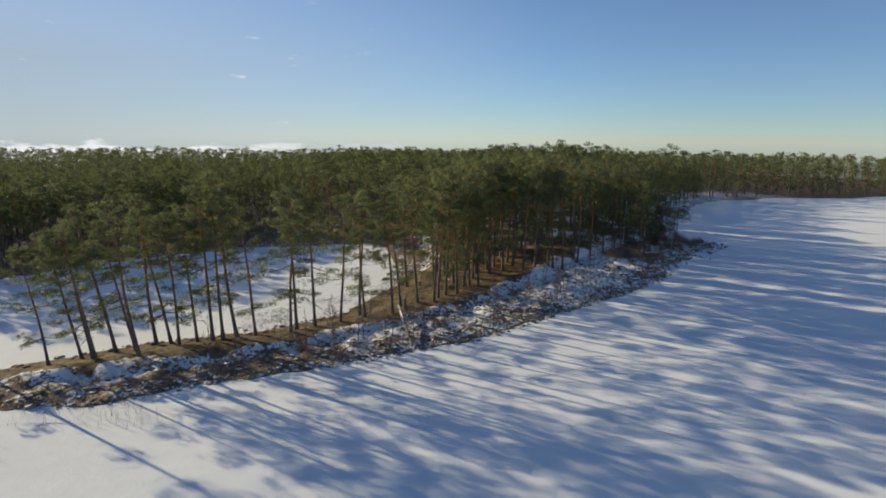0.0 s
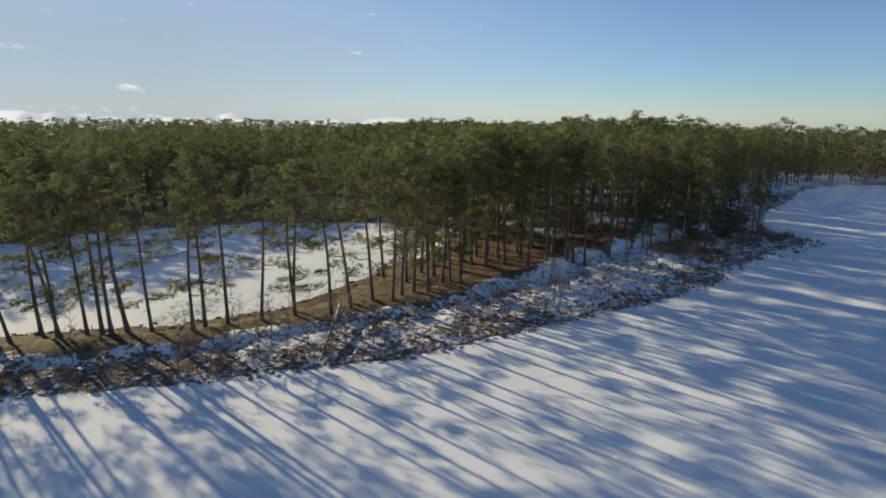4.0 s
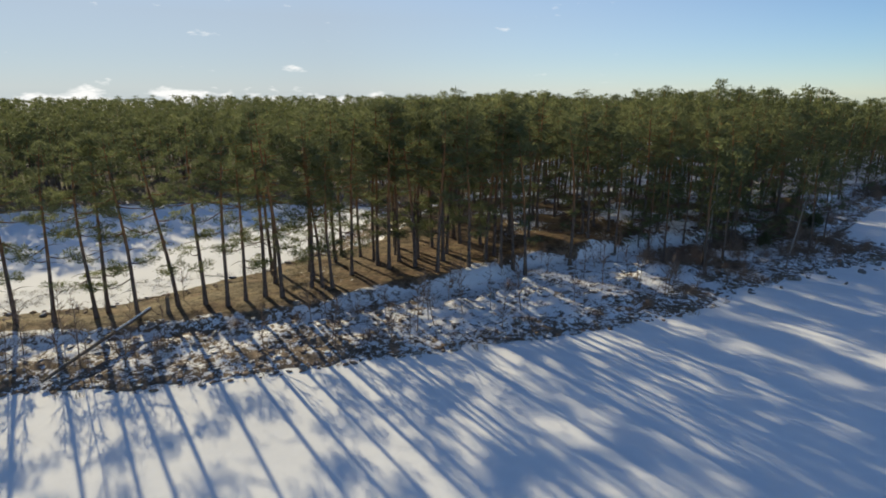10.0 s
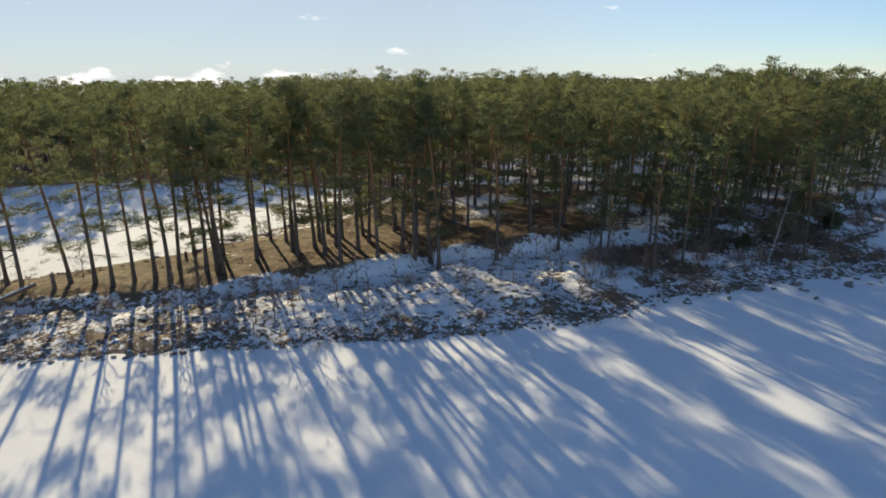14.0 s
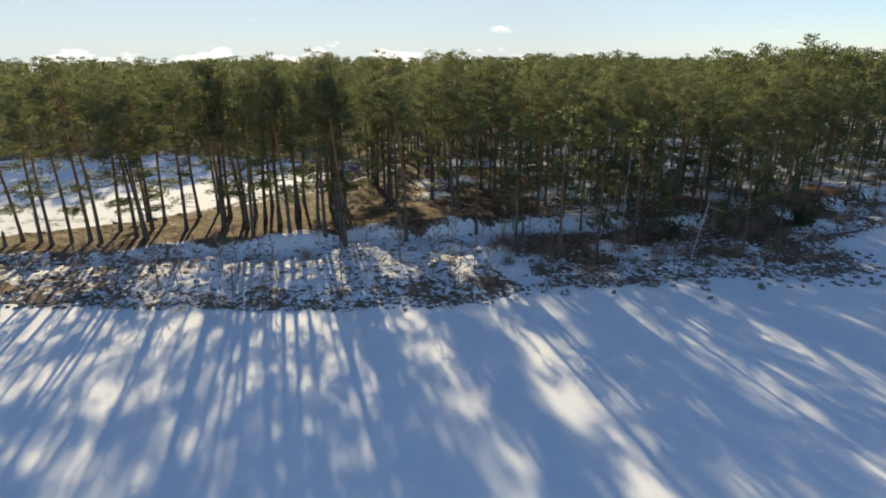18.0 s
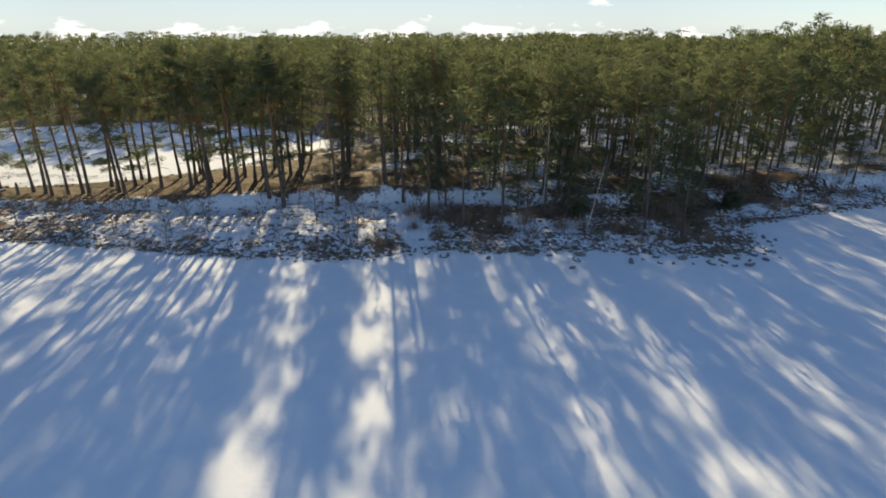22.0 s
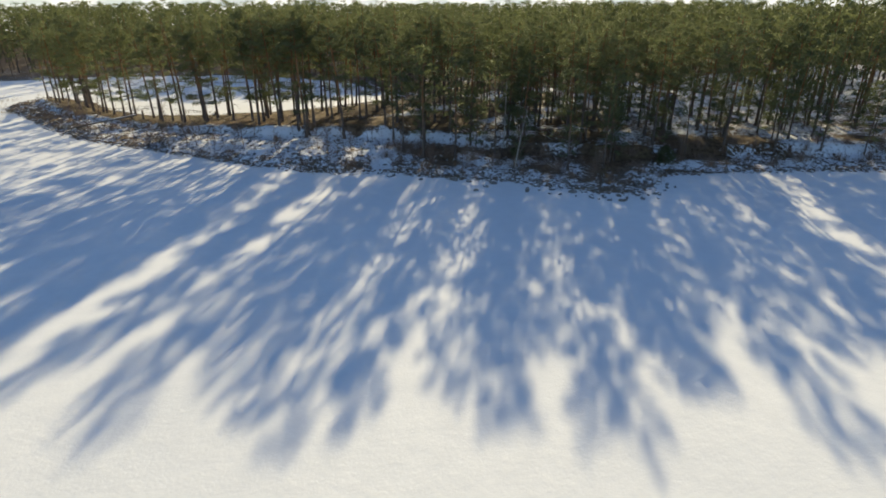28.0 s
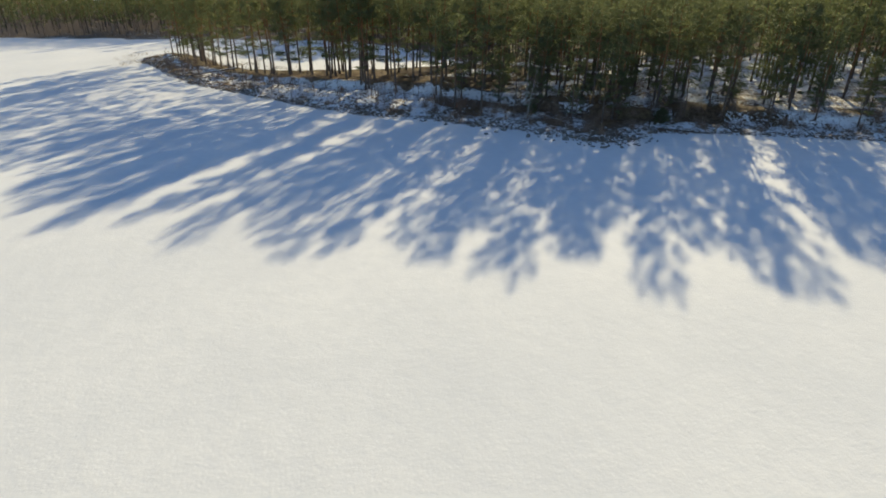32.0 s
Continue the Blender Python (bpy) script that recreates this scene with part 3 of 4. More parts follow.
def woods(lo, hi):
    def ok(x, y):
        r = np.hypot(x - 30, y - 110)
        open_wood = (x > 15) & (y < 225) & (value_noise(x, y, 11.0, 63) < 0.36)
        return ~open_wood & (inland(x, y) > np.where(x < -40, np.where(y < 95, 8.0, 3.5), 7)) & (r >= lo) & (r < hi) & in_view(x, y) & ~((in_polygon(HEATH, x, y) > -1.5) & (x > 1) & (y < 150)) & ~inner_ok(x, y) & (np.min([(x - u) ** 2 + (y - w) ** 2 for u, w in CASTERS], axis=0) > 9.5) & ~(glade(x, y) & (r < 110)) & ((x < -56) | (y > 128))
    return ok


MID = [pine(40 + k, 17.5, 0.46 - 0.03 * k, 2.9, 15, 6, 4, 0.56, 4) for k in range(6)]
LOW = [pine(50 + k, 14.5 + k, 0.08, 3.0, 20, 6, 4, 0.54, 4) for k in range(4)]
FAR = [pine(60 + k, 17.5, 0.14, 3.0, 14, 5, 3, 1.05, 3) for k in range(5)]


def across_bay(x, y):
    return past_bay(x, y) & (inland(x, y) < 55) & (y < 210)


forest("near_forest", spread_out(60000, (-220, 260, -60, 340), 4.9, 11, lambda x, y: woods(0, 200)(x, y) & ~across_bay(x, y)), MID, 21, "dense pine forest behind the point", 0.98)
forest("bay_forest", spread_out(30000, (-190, 0, 60, 215), 3.7, 14, lambda x, y: woods(0, 260)(x, y) & across_bay(x, y)), MID, 24, "dark close-grown pine forest across the frozen bay", 0.98)
forest("far_forest", spread_out(60000, (-420, 460, -240, 470), 6.2, 12, woods(200, 330)), FAR, 22, "pine forest reaching into the distance", 0.97)
forest("distant_forest", spread_out(40000, (-520, 560, -300, 640), 9.0, 13, woods(330, 520)), FAR, 23, "distant pine forest up to the horizon", 1.0)

# ---------------------------------------------------------------- more materials
def mat_simple(name, scale, stops, dist=0.03, rough=0.9, strength=0.7):
    m, n, l, b = material(name, rough, 0.15)
    f = noise_tex(n, l, scale, 5, 0.6)
    isl = n.new("ShaderNodeNewGeometry").outputs["Random Per Island"]
    obj = n.new("ShaderNodeObjectInfo").outputs["Random"]
    f2 = maths(n, l, "ADD", maths(n, l, "MULTIPLY", f, 0.6), maths(n, l, "MULTIPLY", maths(n, l, "ADD", isl, obj), 0.2))
    l.new(ramp(n, l, f2, stops), b.inputs["Base Color"])
    bump(n, l, b, f, dist, strength)
    return m


def mat_rock():
    m, n, l, b = material("shore_rock", 0.85, 0.25)
    f, g = noise_tex(n, l, 2.5, 6, 0.65), noise_tex(n, l, 14, 3)
    c = ramp(n, l, f, [(0.25, (0.12, 0.11, 0.10)), (0.6, (0.24, 0.22, 0.20)), (0.85, (0.36, 0.33, 0.30))])
    up = n.new("ShaderNodeSeparateXYZ")
    l.new(n.new("ShaderNodeNewGeometry").outputs["Normal"], up.inputs[0])
    cap = maths(n, l, "ADD", up.outputs["Z"], maths(n, l, "MULTIPLY", f, 0.9))
    c = mix(n, l, maths(n, l, "GREATER_THAN", cap, 1.36), c, (0.82, 0.83, 0.84))
    l.new(c, b.inputs["Base Color"])
    bump(n, l, b, maths(n, l, "ADD", f, maths(n, l, "MULTIPLY", g, 0.3)), 0.08, 0.8)
    return m


ROCK = mat_rock()
TWIG = mat_simple("bare_twigs", 3.0, [(0.2, (0.14, 0.095, 0.07)), (0.8, (0.32, 0.225, 0.165))])
HEATHER = mat_simple("brown_heather", 1.5, [(0.2, (0.13, 0.092, 0.070)), (0.6, (0.25, 0.178, 0.128)), (0.9, (0.40, 0.30, 0.20))])
SCRUB = mat_simple("bilberry_scrub", 1.5, [(0.2, (0.05, 0.042, 0.022)), (0.6, (0.11, 0.075, 0.038)), (0.9, (0.18, 0.12, 0.06))])
REED = mat_simple("dry_reed", 2.0, [(0.2, (0.19, 0.135, 0.072)), (0.9, (0.40, 0.31, 0.18))])
BIRCH = mat_simple("birch_bark", 5.0, [(0.3, (0.12, 0.10, 0.09)), (0.45, (0.40, 0.38, 0.35)), (0.9, (0.58, 0.56, 0.52))])
DEADWOOD = mat_simple("grey_dead_wood", 4.0, [(0.2, (0.075, 0.055, 0.04)), (0.8, (0.21, 0.17, 0.135))])
JUNIPER = mat_needles("juniper_needles", (0.075, 0.085, 0.045), (0.16, 0.165, 0.085))
SNOWCAP = mat_simple("snow_cap", 1.0, [(0.2, (0.80, 0.81, 0.83)), (0.9, (0.88, 0.88, 0.88))])
CHIP = mat_simple("fresh_wood", 5.0, [(0.2, (0.30, 0.20, 0.11)), (0.9, (0.45, 0.33, 0.2))])


# ---------------------------------------------------------------- rocks
def rock_shape(seed, flat=0.6):
    rnd = np.random.RandomState(seed)
    bm = bmesh.new()
    bmesh.ops.create_icosphere(bm, subdivisions=2, radius=1.0)
    axes = rnd.normal(size=(7, 3))
    axes /= np.linalg.norm(axes, axis=1, keepdims=True)
    cut = rnd.uniform(0.55, 0.95, 7)
    for v in bm.verts:
        p = np.array(v.co)
        for a, c in zip(axes, cut):
            over = p @ a - c
            if over > 0:
                p = p - a * over * 0.9
        p *= 1 + 0.10 * noise.noise(Vector(p * 1.7) + Vector((seed, 0, 0)))
        v.co = p * np.array([1, 0.75, flat])
    bm.verts.ensure_lookup_table()
    v = np.array([q.co[:] for q in bm.verts])
    f = np.array([[q.index for q in g.verts] for g in bm.faces])
    bm.free()
    return v, f


ROCKS = [rock_shape(k, 0.45 + 0.06 * (k % 4)) for k in range(8)]
ROCK_MESHES = [mesh_of("boulder", v, f, ROCK, False) for v, f in ROCKS]


def boulder(x, y, size, rnd, group):
    ob = new("boulder", ROCK_MESHES[rnd.randrange(8)])
    z = max(float(height(x, y)), 0.0)
    ob.matrix_basis = pose(x, y, z + size * 0.12, rnd.gauss(0, 8), rnd.gauss(0, 8), rnd.uniform(0, 360)) @ Matrix.Diagonal((size, size * rnd.uniform(0.7, 1.0), size * rnd.uniform(0.8, 1.2), 1))
    tagged(ob, "dark grey granite boulder with snow on top", "boulder", group)


rnd = random.Random(17)
OUT_ON_ICE = [(57.4, 131.8), (58.5, 132.9), (62.3, 132.2), (62, 134.8), (64.6, 141.7), (67.1, 143.1), (69.8, 148.3), (71.5, 145.9), (67.3, 150.8),
              (68.2, 156), (72.6, 152.5), (68.5, 173.2), (55.3, 127.4), (50.9, 123.9), (66.5, 146.5), (71.7, 146.8), (69, 145), (70.4, 151), (74, 149),
              (65.2, 139.2), (60.5, 136.5), (73.4, 155.2), (70.8, 159.5), (49.6, 122.2), (51.6, 123.2)]
for x, y in OUT_ON_ICE:
    boulder(x + rnd.gauss(0, 0.3), y + rnd.gauss(0, 0.3), rnd.uniform(0.38, 0.75), rnd, "boulders at the ice edge")
for x, y in spread_out(3000, (60, 80, 138, 165), 1.3, 71, lambda x, y: (inland(x, y) > -3.2) & (inland(x, y) < 2) & (np.hypot(x - 70, y - 150) < 10)):
    boulder(x, y, rnd.uniform(0.22, 0.5), rnd, "boulders at the ice edge")
for x, y in spread_out(4000, (-54, 76, 50, 200), 3.0, 72, lambda x, y: (np.abs(inland(x, y) - 0.6) < 1.2) & (x - 0.2 * y < 62)):
    boulder(x, y, rnd.uniform(0.28, 0.6), rnd, "boulders along the shore")
for x, y in spread_out(3000, (-12, 50, 76, 140), 2.6, 73, lambda x, y: (inland(x, y) > 3) & (in_polygon(HEATH, x, y) < -0.5)):
    boulder(x, y, rnd.uniform(0.22, 0.55), rnd, "boulders on the bank")


def scatter(name, places, shapes, mat, seed, label, category, lo, hi, sink=0.0, flat=False):
    rnd, vs, fs, o = np.random.RandomState(seed), [], [], 0
    z = np.maximum(height(places[:, 0], places[:, 1]), 0)
    for k, (x, y) in enumerate(places):
        v, f = shapes[rnd.randint(len(shapes))]
        a, sc = rnd.uniform(0, 6.28), rnd.uniform(lo, hi)
        m = np.array([[math.cos(a), math.sin(a), 0], [-math.sin(a), math.cos(a), 0], [0, 0, rnd.uniform(0.8, 1.2)]]) * sc
        vs.append(v @ m + (x, y, z[k] - sink * sc))
        fs.append(f + o)
        o += len(v)
    return tagged(new(name, mesh_of(name, np.concatenate(vs), np.concatenate(fs), mat)), label, category, kind="stuff")


SMALL = []
for k in range(5):
    rs = np.random.RandomState(90 + k)
    bm = bmesh.new()
    bmesh.ops.create_icosphere(bm, subdivisions=1, radius=1.0)
    SMALL.append((np.array([np.array(q.co) * (1 + 0.25 * rs.normal()) * [1, 0.8, 0.55] for q in bm.verts]), np.array([[q.index for q in g.verts] for g in bm.faces])))
    bm.free()


def on_bank(x, y):
    d = inland(x, y)
    return (d > -0.8) & (from_path(x, y) > 1.4) & (in_polygon(HEATH, x, y) < 0.3) & (x - 0.2 * y < 62) & (x - 0.2 * y > -70) & ((y < 100 + 0.9 * x) | (d < 1.2))


stones = spread_out(9000, (-56, 80, 50, 210), 0.7, 74, lambda x, y: on_bank(x, y) & (np.random.RandomState(1).rand(len(x)) < np.where(inland(x, y) < 5, 0.7, 0.2)))
scatter("shore_stones", stones, SMALL, ROCK, 75, "small dark stones strewn along the snowy bank", "stones", 0.14, 0.42)


# ---------------------------------------------------------------- heather, twigs, reeds
def brush(seed, blades, tall, wide, thick):
    """A low clump of thin upright blades."""
    r = np.random.RandomState(seed)
    foot = r.normal(size=(blades, 3)) * [wide * 0.5, wide * 0.5, 0]
    tip = foot + r.normal(size=(blades, 3)) * [wide * 0.45, wide * 0.45, 0] + np.c_[np.zeros((blades, 2)), tall * r.uniform(0.5, 1.1, blades)]
    a = r.uniform(0, 6.28, blades)
    w = np.c_[np.cos(a), np.sin(a), np.zeros(blades)] * thick
    v = np.stack([foot - w, foot + w, tip], 1).reshape(-1, 3)
    return v, np.arange(len(v)).reshape(-1, 3)


def patchy(cell, seed, least):
    return lambda x, y: value_noise(x, y, cell, seed) > least


heather = [brush(100 + k, 24, 0.36, 0.5, 0.020) for k in range(5)]
spots = spread_out(42000, (-56, 82, 50, 215), 0.45, 76, lambda x, y: on_bank(x, y) & ((value_noise(x, y, 3.0, 77) + 0.5 * value_noise(x, y, 1.2, 78) > np.where(inland(x, y) < 2.0, 0.50, np.where(inland(x, y) < 5.0, 0.62, 0.70)))))
scatter("heather", spots, heather, HEATHER, 79, "low brown heather and bilberry scrub on the snowy bank", "heather", 0.4, 1.0)
spots = spread_out(9000, (-56, 82, 50, 215), 1.15, 176, lambda x, y: on_bank(x, y) & (inland(x, y) > 0.3) & (value_noise(x, y, 5.0, 177) + 0.6 * value_noise(x, y, 1.6, 178) > np.where(inland(x, y) < 4.5, 0.62, 0.95)))
edge_spots = spread_out(5000, (-52, 4, 60, 150), 0.8, 186, lambda x, y: (np.abs(inland(x, y) - 0.9) < 0.9) & (in_polygon(HEATH, x, y) > -6) & (y > 82 + 0.65 * x) & (value_noise(x, y, 4.0, 187) > 0.3))
scatter("heather_hummocks", np.concatenate([spots, edge_spots]), SMALL, HEATHER, 179, "rounded brown heather hummocks poking through the snow", "heather", 0.16, 0.5, 0.1)
spots = spread_out(60000, (-56, 82, 50, 215), 0.62, 196, lambda x, y: (np.abs(inland(x, y) - 0.1 - 0.8 * (value_noise(x, y, 3.1, 5) - 0.5)) < 0.75) & (x - 0.2 * y < 62) & (value_noise(x, y, 2.2, 197) > 0.34))
scatter("shore_hummocks", spots, SMALL, HEATHER, 198, "small brown tussocks lining the ragged edge of the ice", "heather", 0.14, 0.42, 0.05)
grass = [brush(120 + k, 16, 0.75, 0.5, 0.018) for k in range(4)]
spots = spread_out(9000, (-54, 70, 46, 170), 0.6, 80, lambda x, y: (np.abs(inland(x, y) + 0.2) < 0.9) & (value_noise(x, y, 6.0, 81) > 0.45) & (y < 100 + 0.9 * x))
scatter("shore_grass", spots, grass, REED, 82, "dry straw-coloured grass at the edge of the ice", "grass", 0.6, 1.2)
tussock = [brush(130 + k, 22, 0.45, 0.5, 0.022) for k in range(4)]
spots = spread_out(10000, (-54, 6, 50, 96), 0.55, 86, lambda x, y: (inland(x, y) > 0.8) & (in_polygon(HEATH, x, y) < 2.5) & (value_noise(x, y, 2.4, 87) + 0.4 * value_noise(x, y, 0.9, 88) > 0.80))
scatter("dry_tussocks", spots, tussock, REED, 89, "straw-coloured grass tussocks on the spit's bank", "grass", 0.5, 1.05)
bilberry = [brush(150 + k, 22, 0.22, 0.7, 0.03) for k in range(4)]
spots = spread_out(16000, (-30, 60, 66, 165), 0.7, 94, lambda x, y: (in_polygon(HEATH, x, y) > -0.8) & (y < 125 + 0.75 * x) & (value_noise(x, y, 3.5, 95) + 0.5 * value_noise(x, y, 1.1, 96) > np.where(in_polygon(HEATH, x, y) < 1.2, 0.66, 0.86)))
scatter("bilberry_scrub", spots, bilberry, SCRUB, 97, "low dark bilberry scrub among the pine litter", "scrub", 0.5, 1.1)
reeds = [brush(140 + k, 5, 1.3, 0.5, 0.010) for k in range(4)]
spots = spread_out(2500, (-56, -26, 38, 60), 0.7, 83, lambda x, y: (inland(x, y) < -0.5) & (inland(x, y) > -9) & (value_noise(x, y, 4.0, 84) > 0.5))
scatter("reeds", spots, reeds, REED, 85, "thin dry reeds standing in the ice", "reeds", 0.7, 1.3)


# ---------------------------------------------------------------- bare saplings, birch, log, stump
def bare_tree(seed, tall, thick, boughs, twigs, spread, lean=(0, 0)):
    r = np.random.RandomState(seed)
    h = np.linspace(0, 1, 7)
    line = np.stack([lean[0] * h + 0.12 * np.sin(3 * h + r.rand() * 6) * h, lean[1] * h + 0.12 * np.sin(4 * h + r.rand() * 6) * h, h * tall - 0.15], -1)
    stem = tube(line, thick * (1 - 0.85 * h), 6)
    twig = []
    for k in range(boughs):
        f = 0.25 + 0.7 * (k + r.rand()) / boughs
        b = np.array([np.interp(f, h, line[:, q]) for q in range(3)])
        a, ln = k * 2.4 + r.normal() * 0.4, spread * (1.15 - f) * r.uniform(0.7, 1.2)
        e = b + np.array([math.cos(a) * ln, math.sin(a) * ln, ln * r.uniform(0.5, 1.1)])
        w = np.linspace(0, 1, 6)
        v, faces = tube(b + (e - b) * w[:, None], (thick * 0.4 * (1.1 - f) + 0.008) * (1 - w) + 0.008, 3)
        v, faces = list(v), list(faces)
        for q in range(twigs):
            ring = 3 * (1 + q % 5)
            foot = np.mean(v[ring:ring + 3], axis=0)
            g = foot + (e - b) * 0.3 * r.rand() + r.normal(size=3) * ln * 0.22 + [0, 0, 0.12 * ln]
            k3 = len(v)
            v += [g + 0.5 * (np.array(v[ring + c]) - foot) for c in range(3)]
            for c in range(3):
                d = (c + 1) % 3
                faces += [(ring + c, ring + d, k3 + c), (ring + d, k3 + d, k3 + c)]
        twig.append((np.array(v), np.array(faces)))
    return stem, twig


SAPLINGS = []
for k in range(5):
    stem, twig = bare_tree(200 + k, 2.9 + 0.7 * k, 0.045, 11, 9, 1.15)
    SAPLINGS.append((mesh_of("stem", *stem, TWIG), [mesh_of("bough", *q, TWIG) for q in twig]))
SPOTS = [(0.2, 76.2), (-13.5, 70.9), (-21.2, 74.4), (-11, 72), (-13.9, 71.1), (18.6, 90.8), (0.5, 77), (-15.7, 76.4), (20.2, 91.5), (20.5, 96.2), (11.6, 92.2),
         (32.3, 108.9), (41.5, 117.6), (37.9, 120.7), (46.6, 126.2), (50.2, 130.9), (7.8, 85), (19.4, 94.6), (21.8, 100.8), (41.9, 115.8), (48.3, 124.8),
         (33.4, 109.2), (42.3, 121.1), (49.3, 136.7), (-4, 75), (14, 88), (27, 99), (27.5, 104), (-28, 66), (-8, 90), (-16, 83)]
SPOTS += [tuple(p) for p in spread_out(1500, (-30, 72, 62, 172), 2.7, 92, lambda x, y: (inland(x, y) > 1.0) & (in_polygon(HEATH, x, y) < -1) & (value_noise(x, y, 7.0, 93) > np.where(x < 25, 0.34, 0.5)) & ((y < 100 + 0.9 * x) | (inland(x, y) < 9)))]
for k, (x, y) in enumerate(SPOTS):
    root = new("bare_sapling")
    part("stem", SAPLINGS[k % 5][0], root)
    for mesh in SAPLINGS[k % 5][1]:
        part("bough", mesh, root)
    root.matrix_basis = pose(x, y, float(height(x, y)), rnd.gauss(0, 4), rnd.gauss(0, 4), rnd.uniform(0, 360)) @ Matrix.Scale(rnd.uniform(0.75, 1.4), 4)
    tagged(root, "leafless grey-brown sapling on the snowy bank", "sapling", "bare saplings on the bank")

root = new("birch_tree")
stem, twig = bare_tree(301, 10.0, 0.085, 16, 10, 1.6, (1.4, 1.0))
part("trunk", mesh_of("trunk", *stem, BIRCH, True), root, "white birch trunk")
for q in twig:
    part("bough", mesh_of("bough", *q, TWIG), root)
root.matrix_basis = pose(56.9, 141.8, float(height(56.9, 141.8)))
tagged(root, "leaning bare birch with white trunk near the shore", "birch tree")

root = new("dead_snag")
x, y = 46.0, 145.5
snag = np.array([(0, 0, -0.2), (0.1, 0.05, 2.5), (0.05, 0.1, 5.2), (0.25, 0.05, 8.0), (0.2, 0.1, 11.0)])
part("trunk", mesh_of("trunk", *tube(snag, [0.15, 0.12, 0.10, 0.075, 0.03], 8), BIRCH, True), root)
for foot, tip, wide in (((0.06, 0.1, 5.2), (-1.0, -0.4, 4.6), 0.06), ((0.15, 0.08, 6.6), (0.9, -0.5, 7.1), 0.04), ((0.25, 0.05, 8.4), (-0.6, 0.3, 9.2), 0.035), ((0.2, 0.1, 9.6), (0.5, 0.4, 10.3), 0.03)):
    foot, tip = np.array(foot), np.array(tip)
    part("branch_stub", mesh_of("branch_stub", *tube([foot, (foot + tip) / 2 + [0, 0, 0.25], tip], [wide, wide * 0.8, 0.012], 5), BIRCH), root)
root.matrix_basis = pose(x, y, float(height(x, y)))
tagged(root, "pale dead standing trunk with short broken branches", "dead tree")

lx, ly, mx2, my2 = -3.9, 71.6, -6.7, 84.6
n = 9
ts = np.linspace(0, 1, n)
log_line = np.stack([lx + (mx2 - lx) * ts, ly + (my2 - ly) * ts, 0.45 + 1.5 * ts + 0.05 * np.sin(5 * ts)], -1)
root = new("fallen_log")
part("trunk", mesh_of("trunk", *tube(log_line, np.linspace(0.13, 0.21, n), 9), DEADWOOD, True), root)
cap_line = log_line[5:] + [0.02, 0, 0.11]
part("snow_cap", mesh_of("snow_cap", *tube(cap_line, np.full(len(cap_line), 0.13), 7), SNOWCAP, True), root, "strip of white snow on the log")
for u, a, ln in ((0.25, 0.5, 1.2), (0.4, 2.4, 1.0), (0.55, 0.2, 1.5), (0.7, 2.8, 0.9)):
    p = np.array([np.interp(u, ts, log_line[:, q]) for q in range(3)])
    part("branch_stub", mesh_of("branch_stub", *tube([p, p + [math.cos(a) * ln * 0.5, -0.3, -0.35 * ln], p + [math.cos(a) * ln, -0.5, -0.75 * ln]], [0.05, 0.035, 0.012], 5), DEADWOOD), root)
tagged(root, "fallen grey pine trunk lying down the bank, half snow-covered", "fallen log")

root = new("broken_stump")
x, y = -5.8, 86.0
z = float(height(x, y))
ring = np.linspace(0, 1, 4)
part("stem", mesh_of("stem", *tube(np.stack([0 * ring, 0.03 * ring, 1.9 * ring - 0.2], -1), [0.30, 0.22, 0.20, 0.19], 9), DEADWOOD, True), root)
part("broken_top", mesh_of("broken_top", *tube([(0, 0.03, 1.68), (0.02, 0.03, 1.82), (0.07, 0.05, 2.05)], [0.19, 0.14, 0.02], 7), CHIP), root, "splintered pale top")
root.matrix_basis = pose(x, y, z)
tagged(root, "upright broken pine stump at the top of the bank", "tree stump")

root = new("low_stump")
part("stem", mesh_of("stem", *tube([(0, 0, -0.2), (0, 0, 0.25), (0.02, 0, 0.8)], [0.26, 0.19, 0.16], 9), DEADWOOD, True), root)
part("cut_top", mesh_of("cut_top", *tube([(0.02, 0, 0.78), (0.02, 0, 0.83), (0.02, 0, 0.84)], [0.165, 0.15, 0.005], 9), CHIP), root, "weathered pale top")
root.matrix_basis = pose(-4.1, 100.5, float(height(-4.1, 100.5)))
tagged(root, "short weathered stump on the spit above the bay", "tree stump")

root = new("leaning_birch")
stem, twig = bare_tree(311, 5.0, 0.06, 9, 9, 1.3, (-1.5, 0.6))
part("trunk", mesh_of("trunk", *stem, BIRCH, True), root, "pale birch trunk")
for q in twig:
    part("bough", mesh_of("bough", *q, TWIG), root)
root.matrix_basis = pose(-18.3, 70.1, float(height(-18.3, 70.1)))
tagged(root, "slim pale birch leaning over the spit's bank", "birch tree")

root = new("fallen_tree")
ts = np.linspace(0, 1, 10)
fallen = np.stack([66.0 + 4.6 * ts + 0.25 * np.sin(4 * ts), 163.2 + 10.2 * ts, 0.42 - 0.22 * ts + 0.05 * np.sin(7 * ts)], -1)
part("trunk", mesh_of("trunk", *tube(fallen, 0.17 - 0.13 * ts, 8), DEADWOOD, True), root)
for k in range(9):
    p, a, ln = fallen[1 + k % 9], k * 2.3, 0.7 + 0.25 * (k % 4)
    way = np.array([math.cos(a), 0.5 + 0.3 * math.sin(a), abs(math.sin(a)) * 0.5])
    part("branch_stub", mesh_of("branch_stub", *tube([p, p + way * ln * 0.5, p + way * ln + [0, 0, 0.1]], [0.04, 0.025, 0.008], 5), DEADWOOD), root)
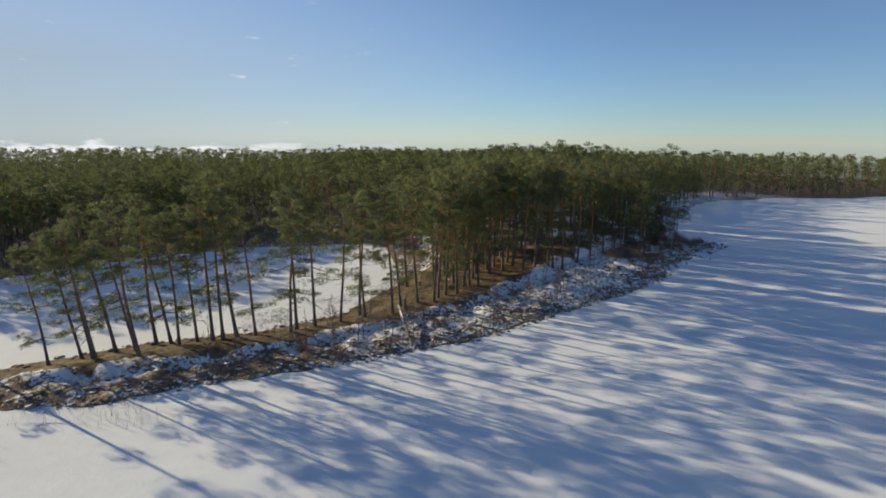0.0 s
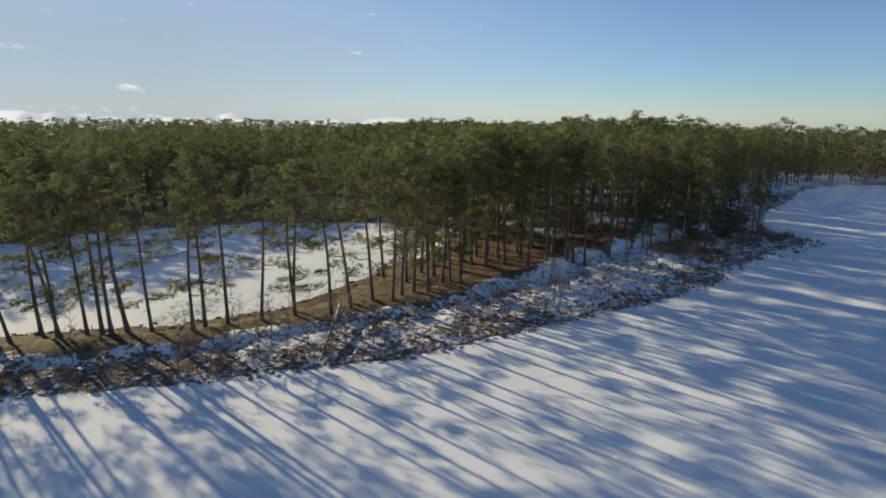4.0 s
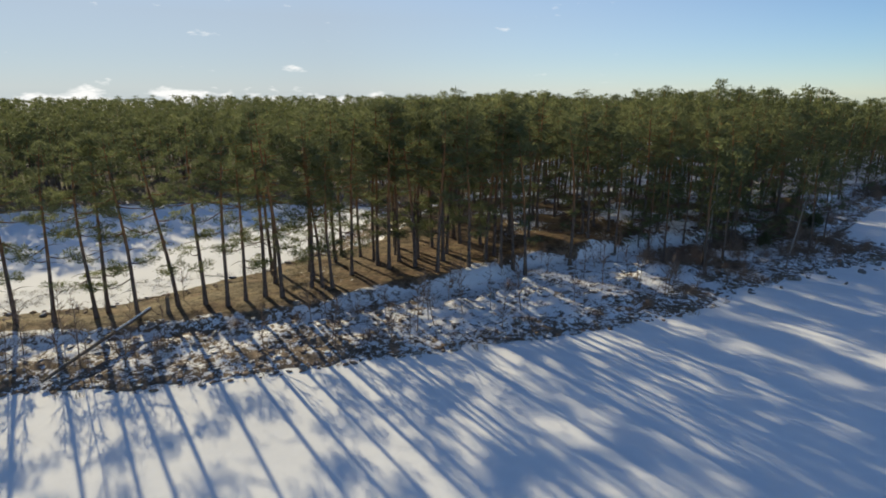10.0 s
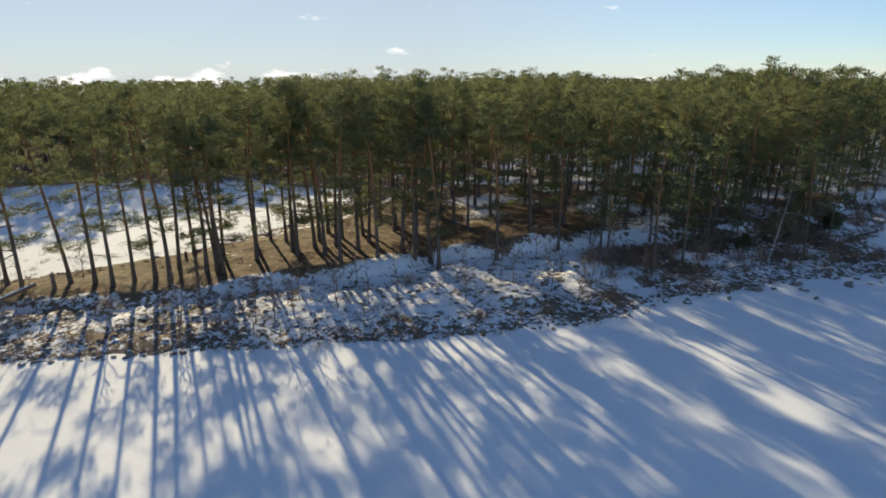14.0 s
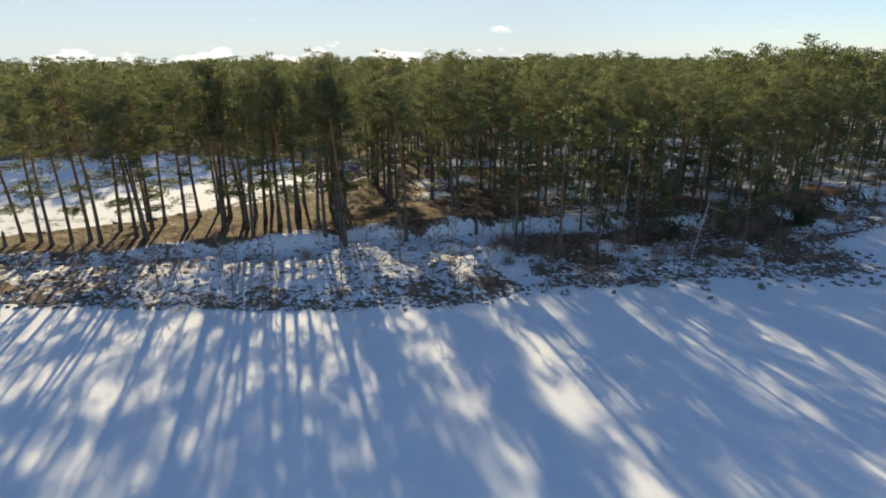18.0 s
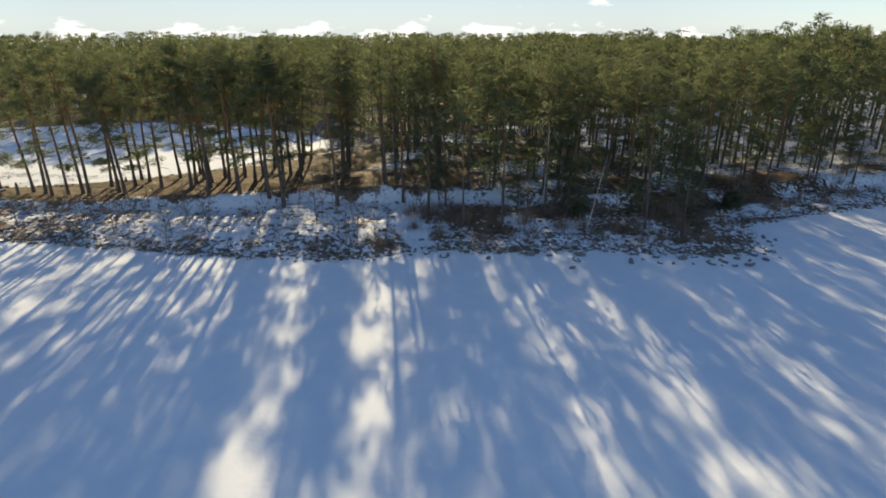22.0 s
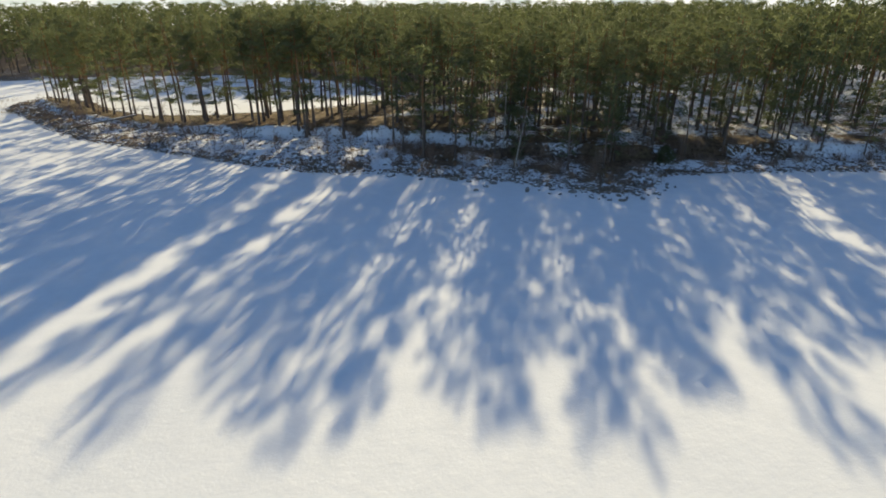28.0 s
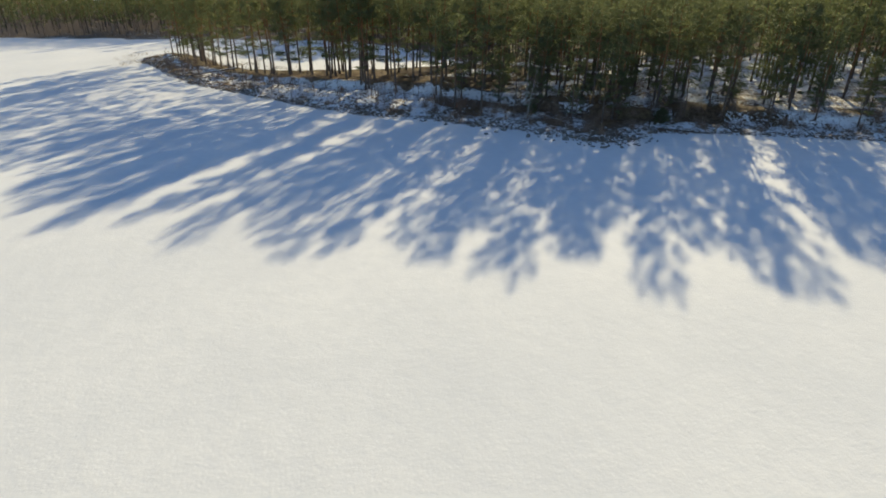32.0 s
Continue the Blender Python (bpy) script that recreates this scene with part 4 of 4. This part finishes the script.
part("broken_end", mesh_of("broken_end", *tube([fallen[0] + [0.1, 0.2, 0], fallen[0] + [0.5, 0.1, 0.25], fallen[0] + [1.0, -0.1, 0.75]], [0.10, 0.07, 0.02], 6), CHIP), root, "pale snapped limb")
tagged(root, "fallen dark tree lying along the edge of the ice", "fallen tree")


# ---------------------------------------------------------------- junipers and young pines
def bushy(seed, tall, wide, count, size):
    r = np.random.RandomState(seed)
    u = r.rand(count) ** 0.8
    a = r.uniform(0, 6.28, count)
    rad = wide * np.sqrt(np.maximum(1 - (1.6 * u - 0.5) ** 2, 0.02)) * np.sqrt(r.uniform(0.25, 1, count)) * (1 + 0.3 * np.sin(3 * a + seed))
    c = np.stack([np.cos(a) * rad, np.sin(a) * rad, 0.1 + u * tall], -1)
    out = np.stack([np.cos(a), np.sin(a), 0 * a + 0.4], -1)
    stems = []
    for k in range(5):
        b = k * 1.26
        stems.append(tube([(0, 0, -0.1), (math.cos(b) * wide * 0.25, math.sin(b) * wide * 0.25, tall * 0.4), (math.cos(b) * wide * 0.3, math.sin(b) * wide * 0.3, tall * 0.8)], [0.06, 0.04, 0.01], 4))
    return join(stems), tufts(c, out, r, size, 5)


BUSHES = []
for k in range(4):
    st, lv = bushy(400 + k, 1.9 + 0.7 * k, 1.0 + 0.16 * k, 330, 0.42)
    BUSHES.append((mesh_of("stem", *st, TWIG), mesh_of("foliage", lv[0], lv[1], JUNIPER, True, lv[2]), mesh_of("foliage", *brush(420 + k, 170, 1.6 + 0.4 * k, 1.5, 0.018), TWIG)))


def bush(x, y, scale, brown, k):
    root = new("brown_bush" if brown else "juniper_bush")
    part("stem", BUSHES[k % 4][0], root)
    part("foliage", BUSHES[k % 4][2 if brown else 1], root)
    root.matrix_basis = pose(x, y, float(height(x, y)) - 0.05, 0, 0, rnd.uniform(0, 360)) @ Matrix.Scale(scale, 4)
    tagged(root, "rust-brown leafless shrub on the shore" if brown else "dark green juniper bush under the pines", "bush", "brown shrubs" if brown else "junipers")


for k, (x, y) in enumerate(spread_out(2500, (34, 90, 124, 225), 2.7, 91, lambda x, y: (inland(x, y) > 2.2) & (inland(x, y) < 11) & (y > 0.9 * x + 82) & (x - 0.2 * y < 50) & (np.hypot(x - 42.3, y - 133.4) > 6))):
    bush(x, y, rnd.uniform(0.5, 1.0), rnd.random() < 0.96, k)
for k, (x, y) in enumerate(spread_out(900, (35, 50, 126, 142), 1.35, 98, lambda x, y: ((x - 42.3) * 0.6 + (y - 133.4) * 0.8) ** 2 / 42 + ((x - 42.3) * 0.8 - (y - 133.4) * 0.6) ** 2 / 12 < 1)):
    bush(x, y, rnd.uniform(0.55, 0.85), True, k)
for k, (x, y) in enumerate([(2.5, 87), (7.5, 90.5), (24, 110), (-18, 70), (26, 97), (35.5, 106.5), (12, 95), (44.5, 119), (29, 101.5), (-1, 80.5), (16.5, 90), (40, 112)]):
    bush(x, y, rnd.uniform(0.4, 0.65), True, k)
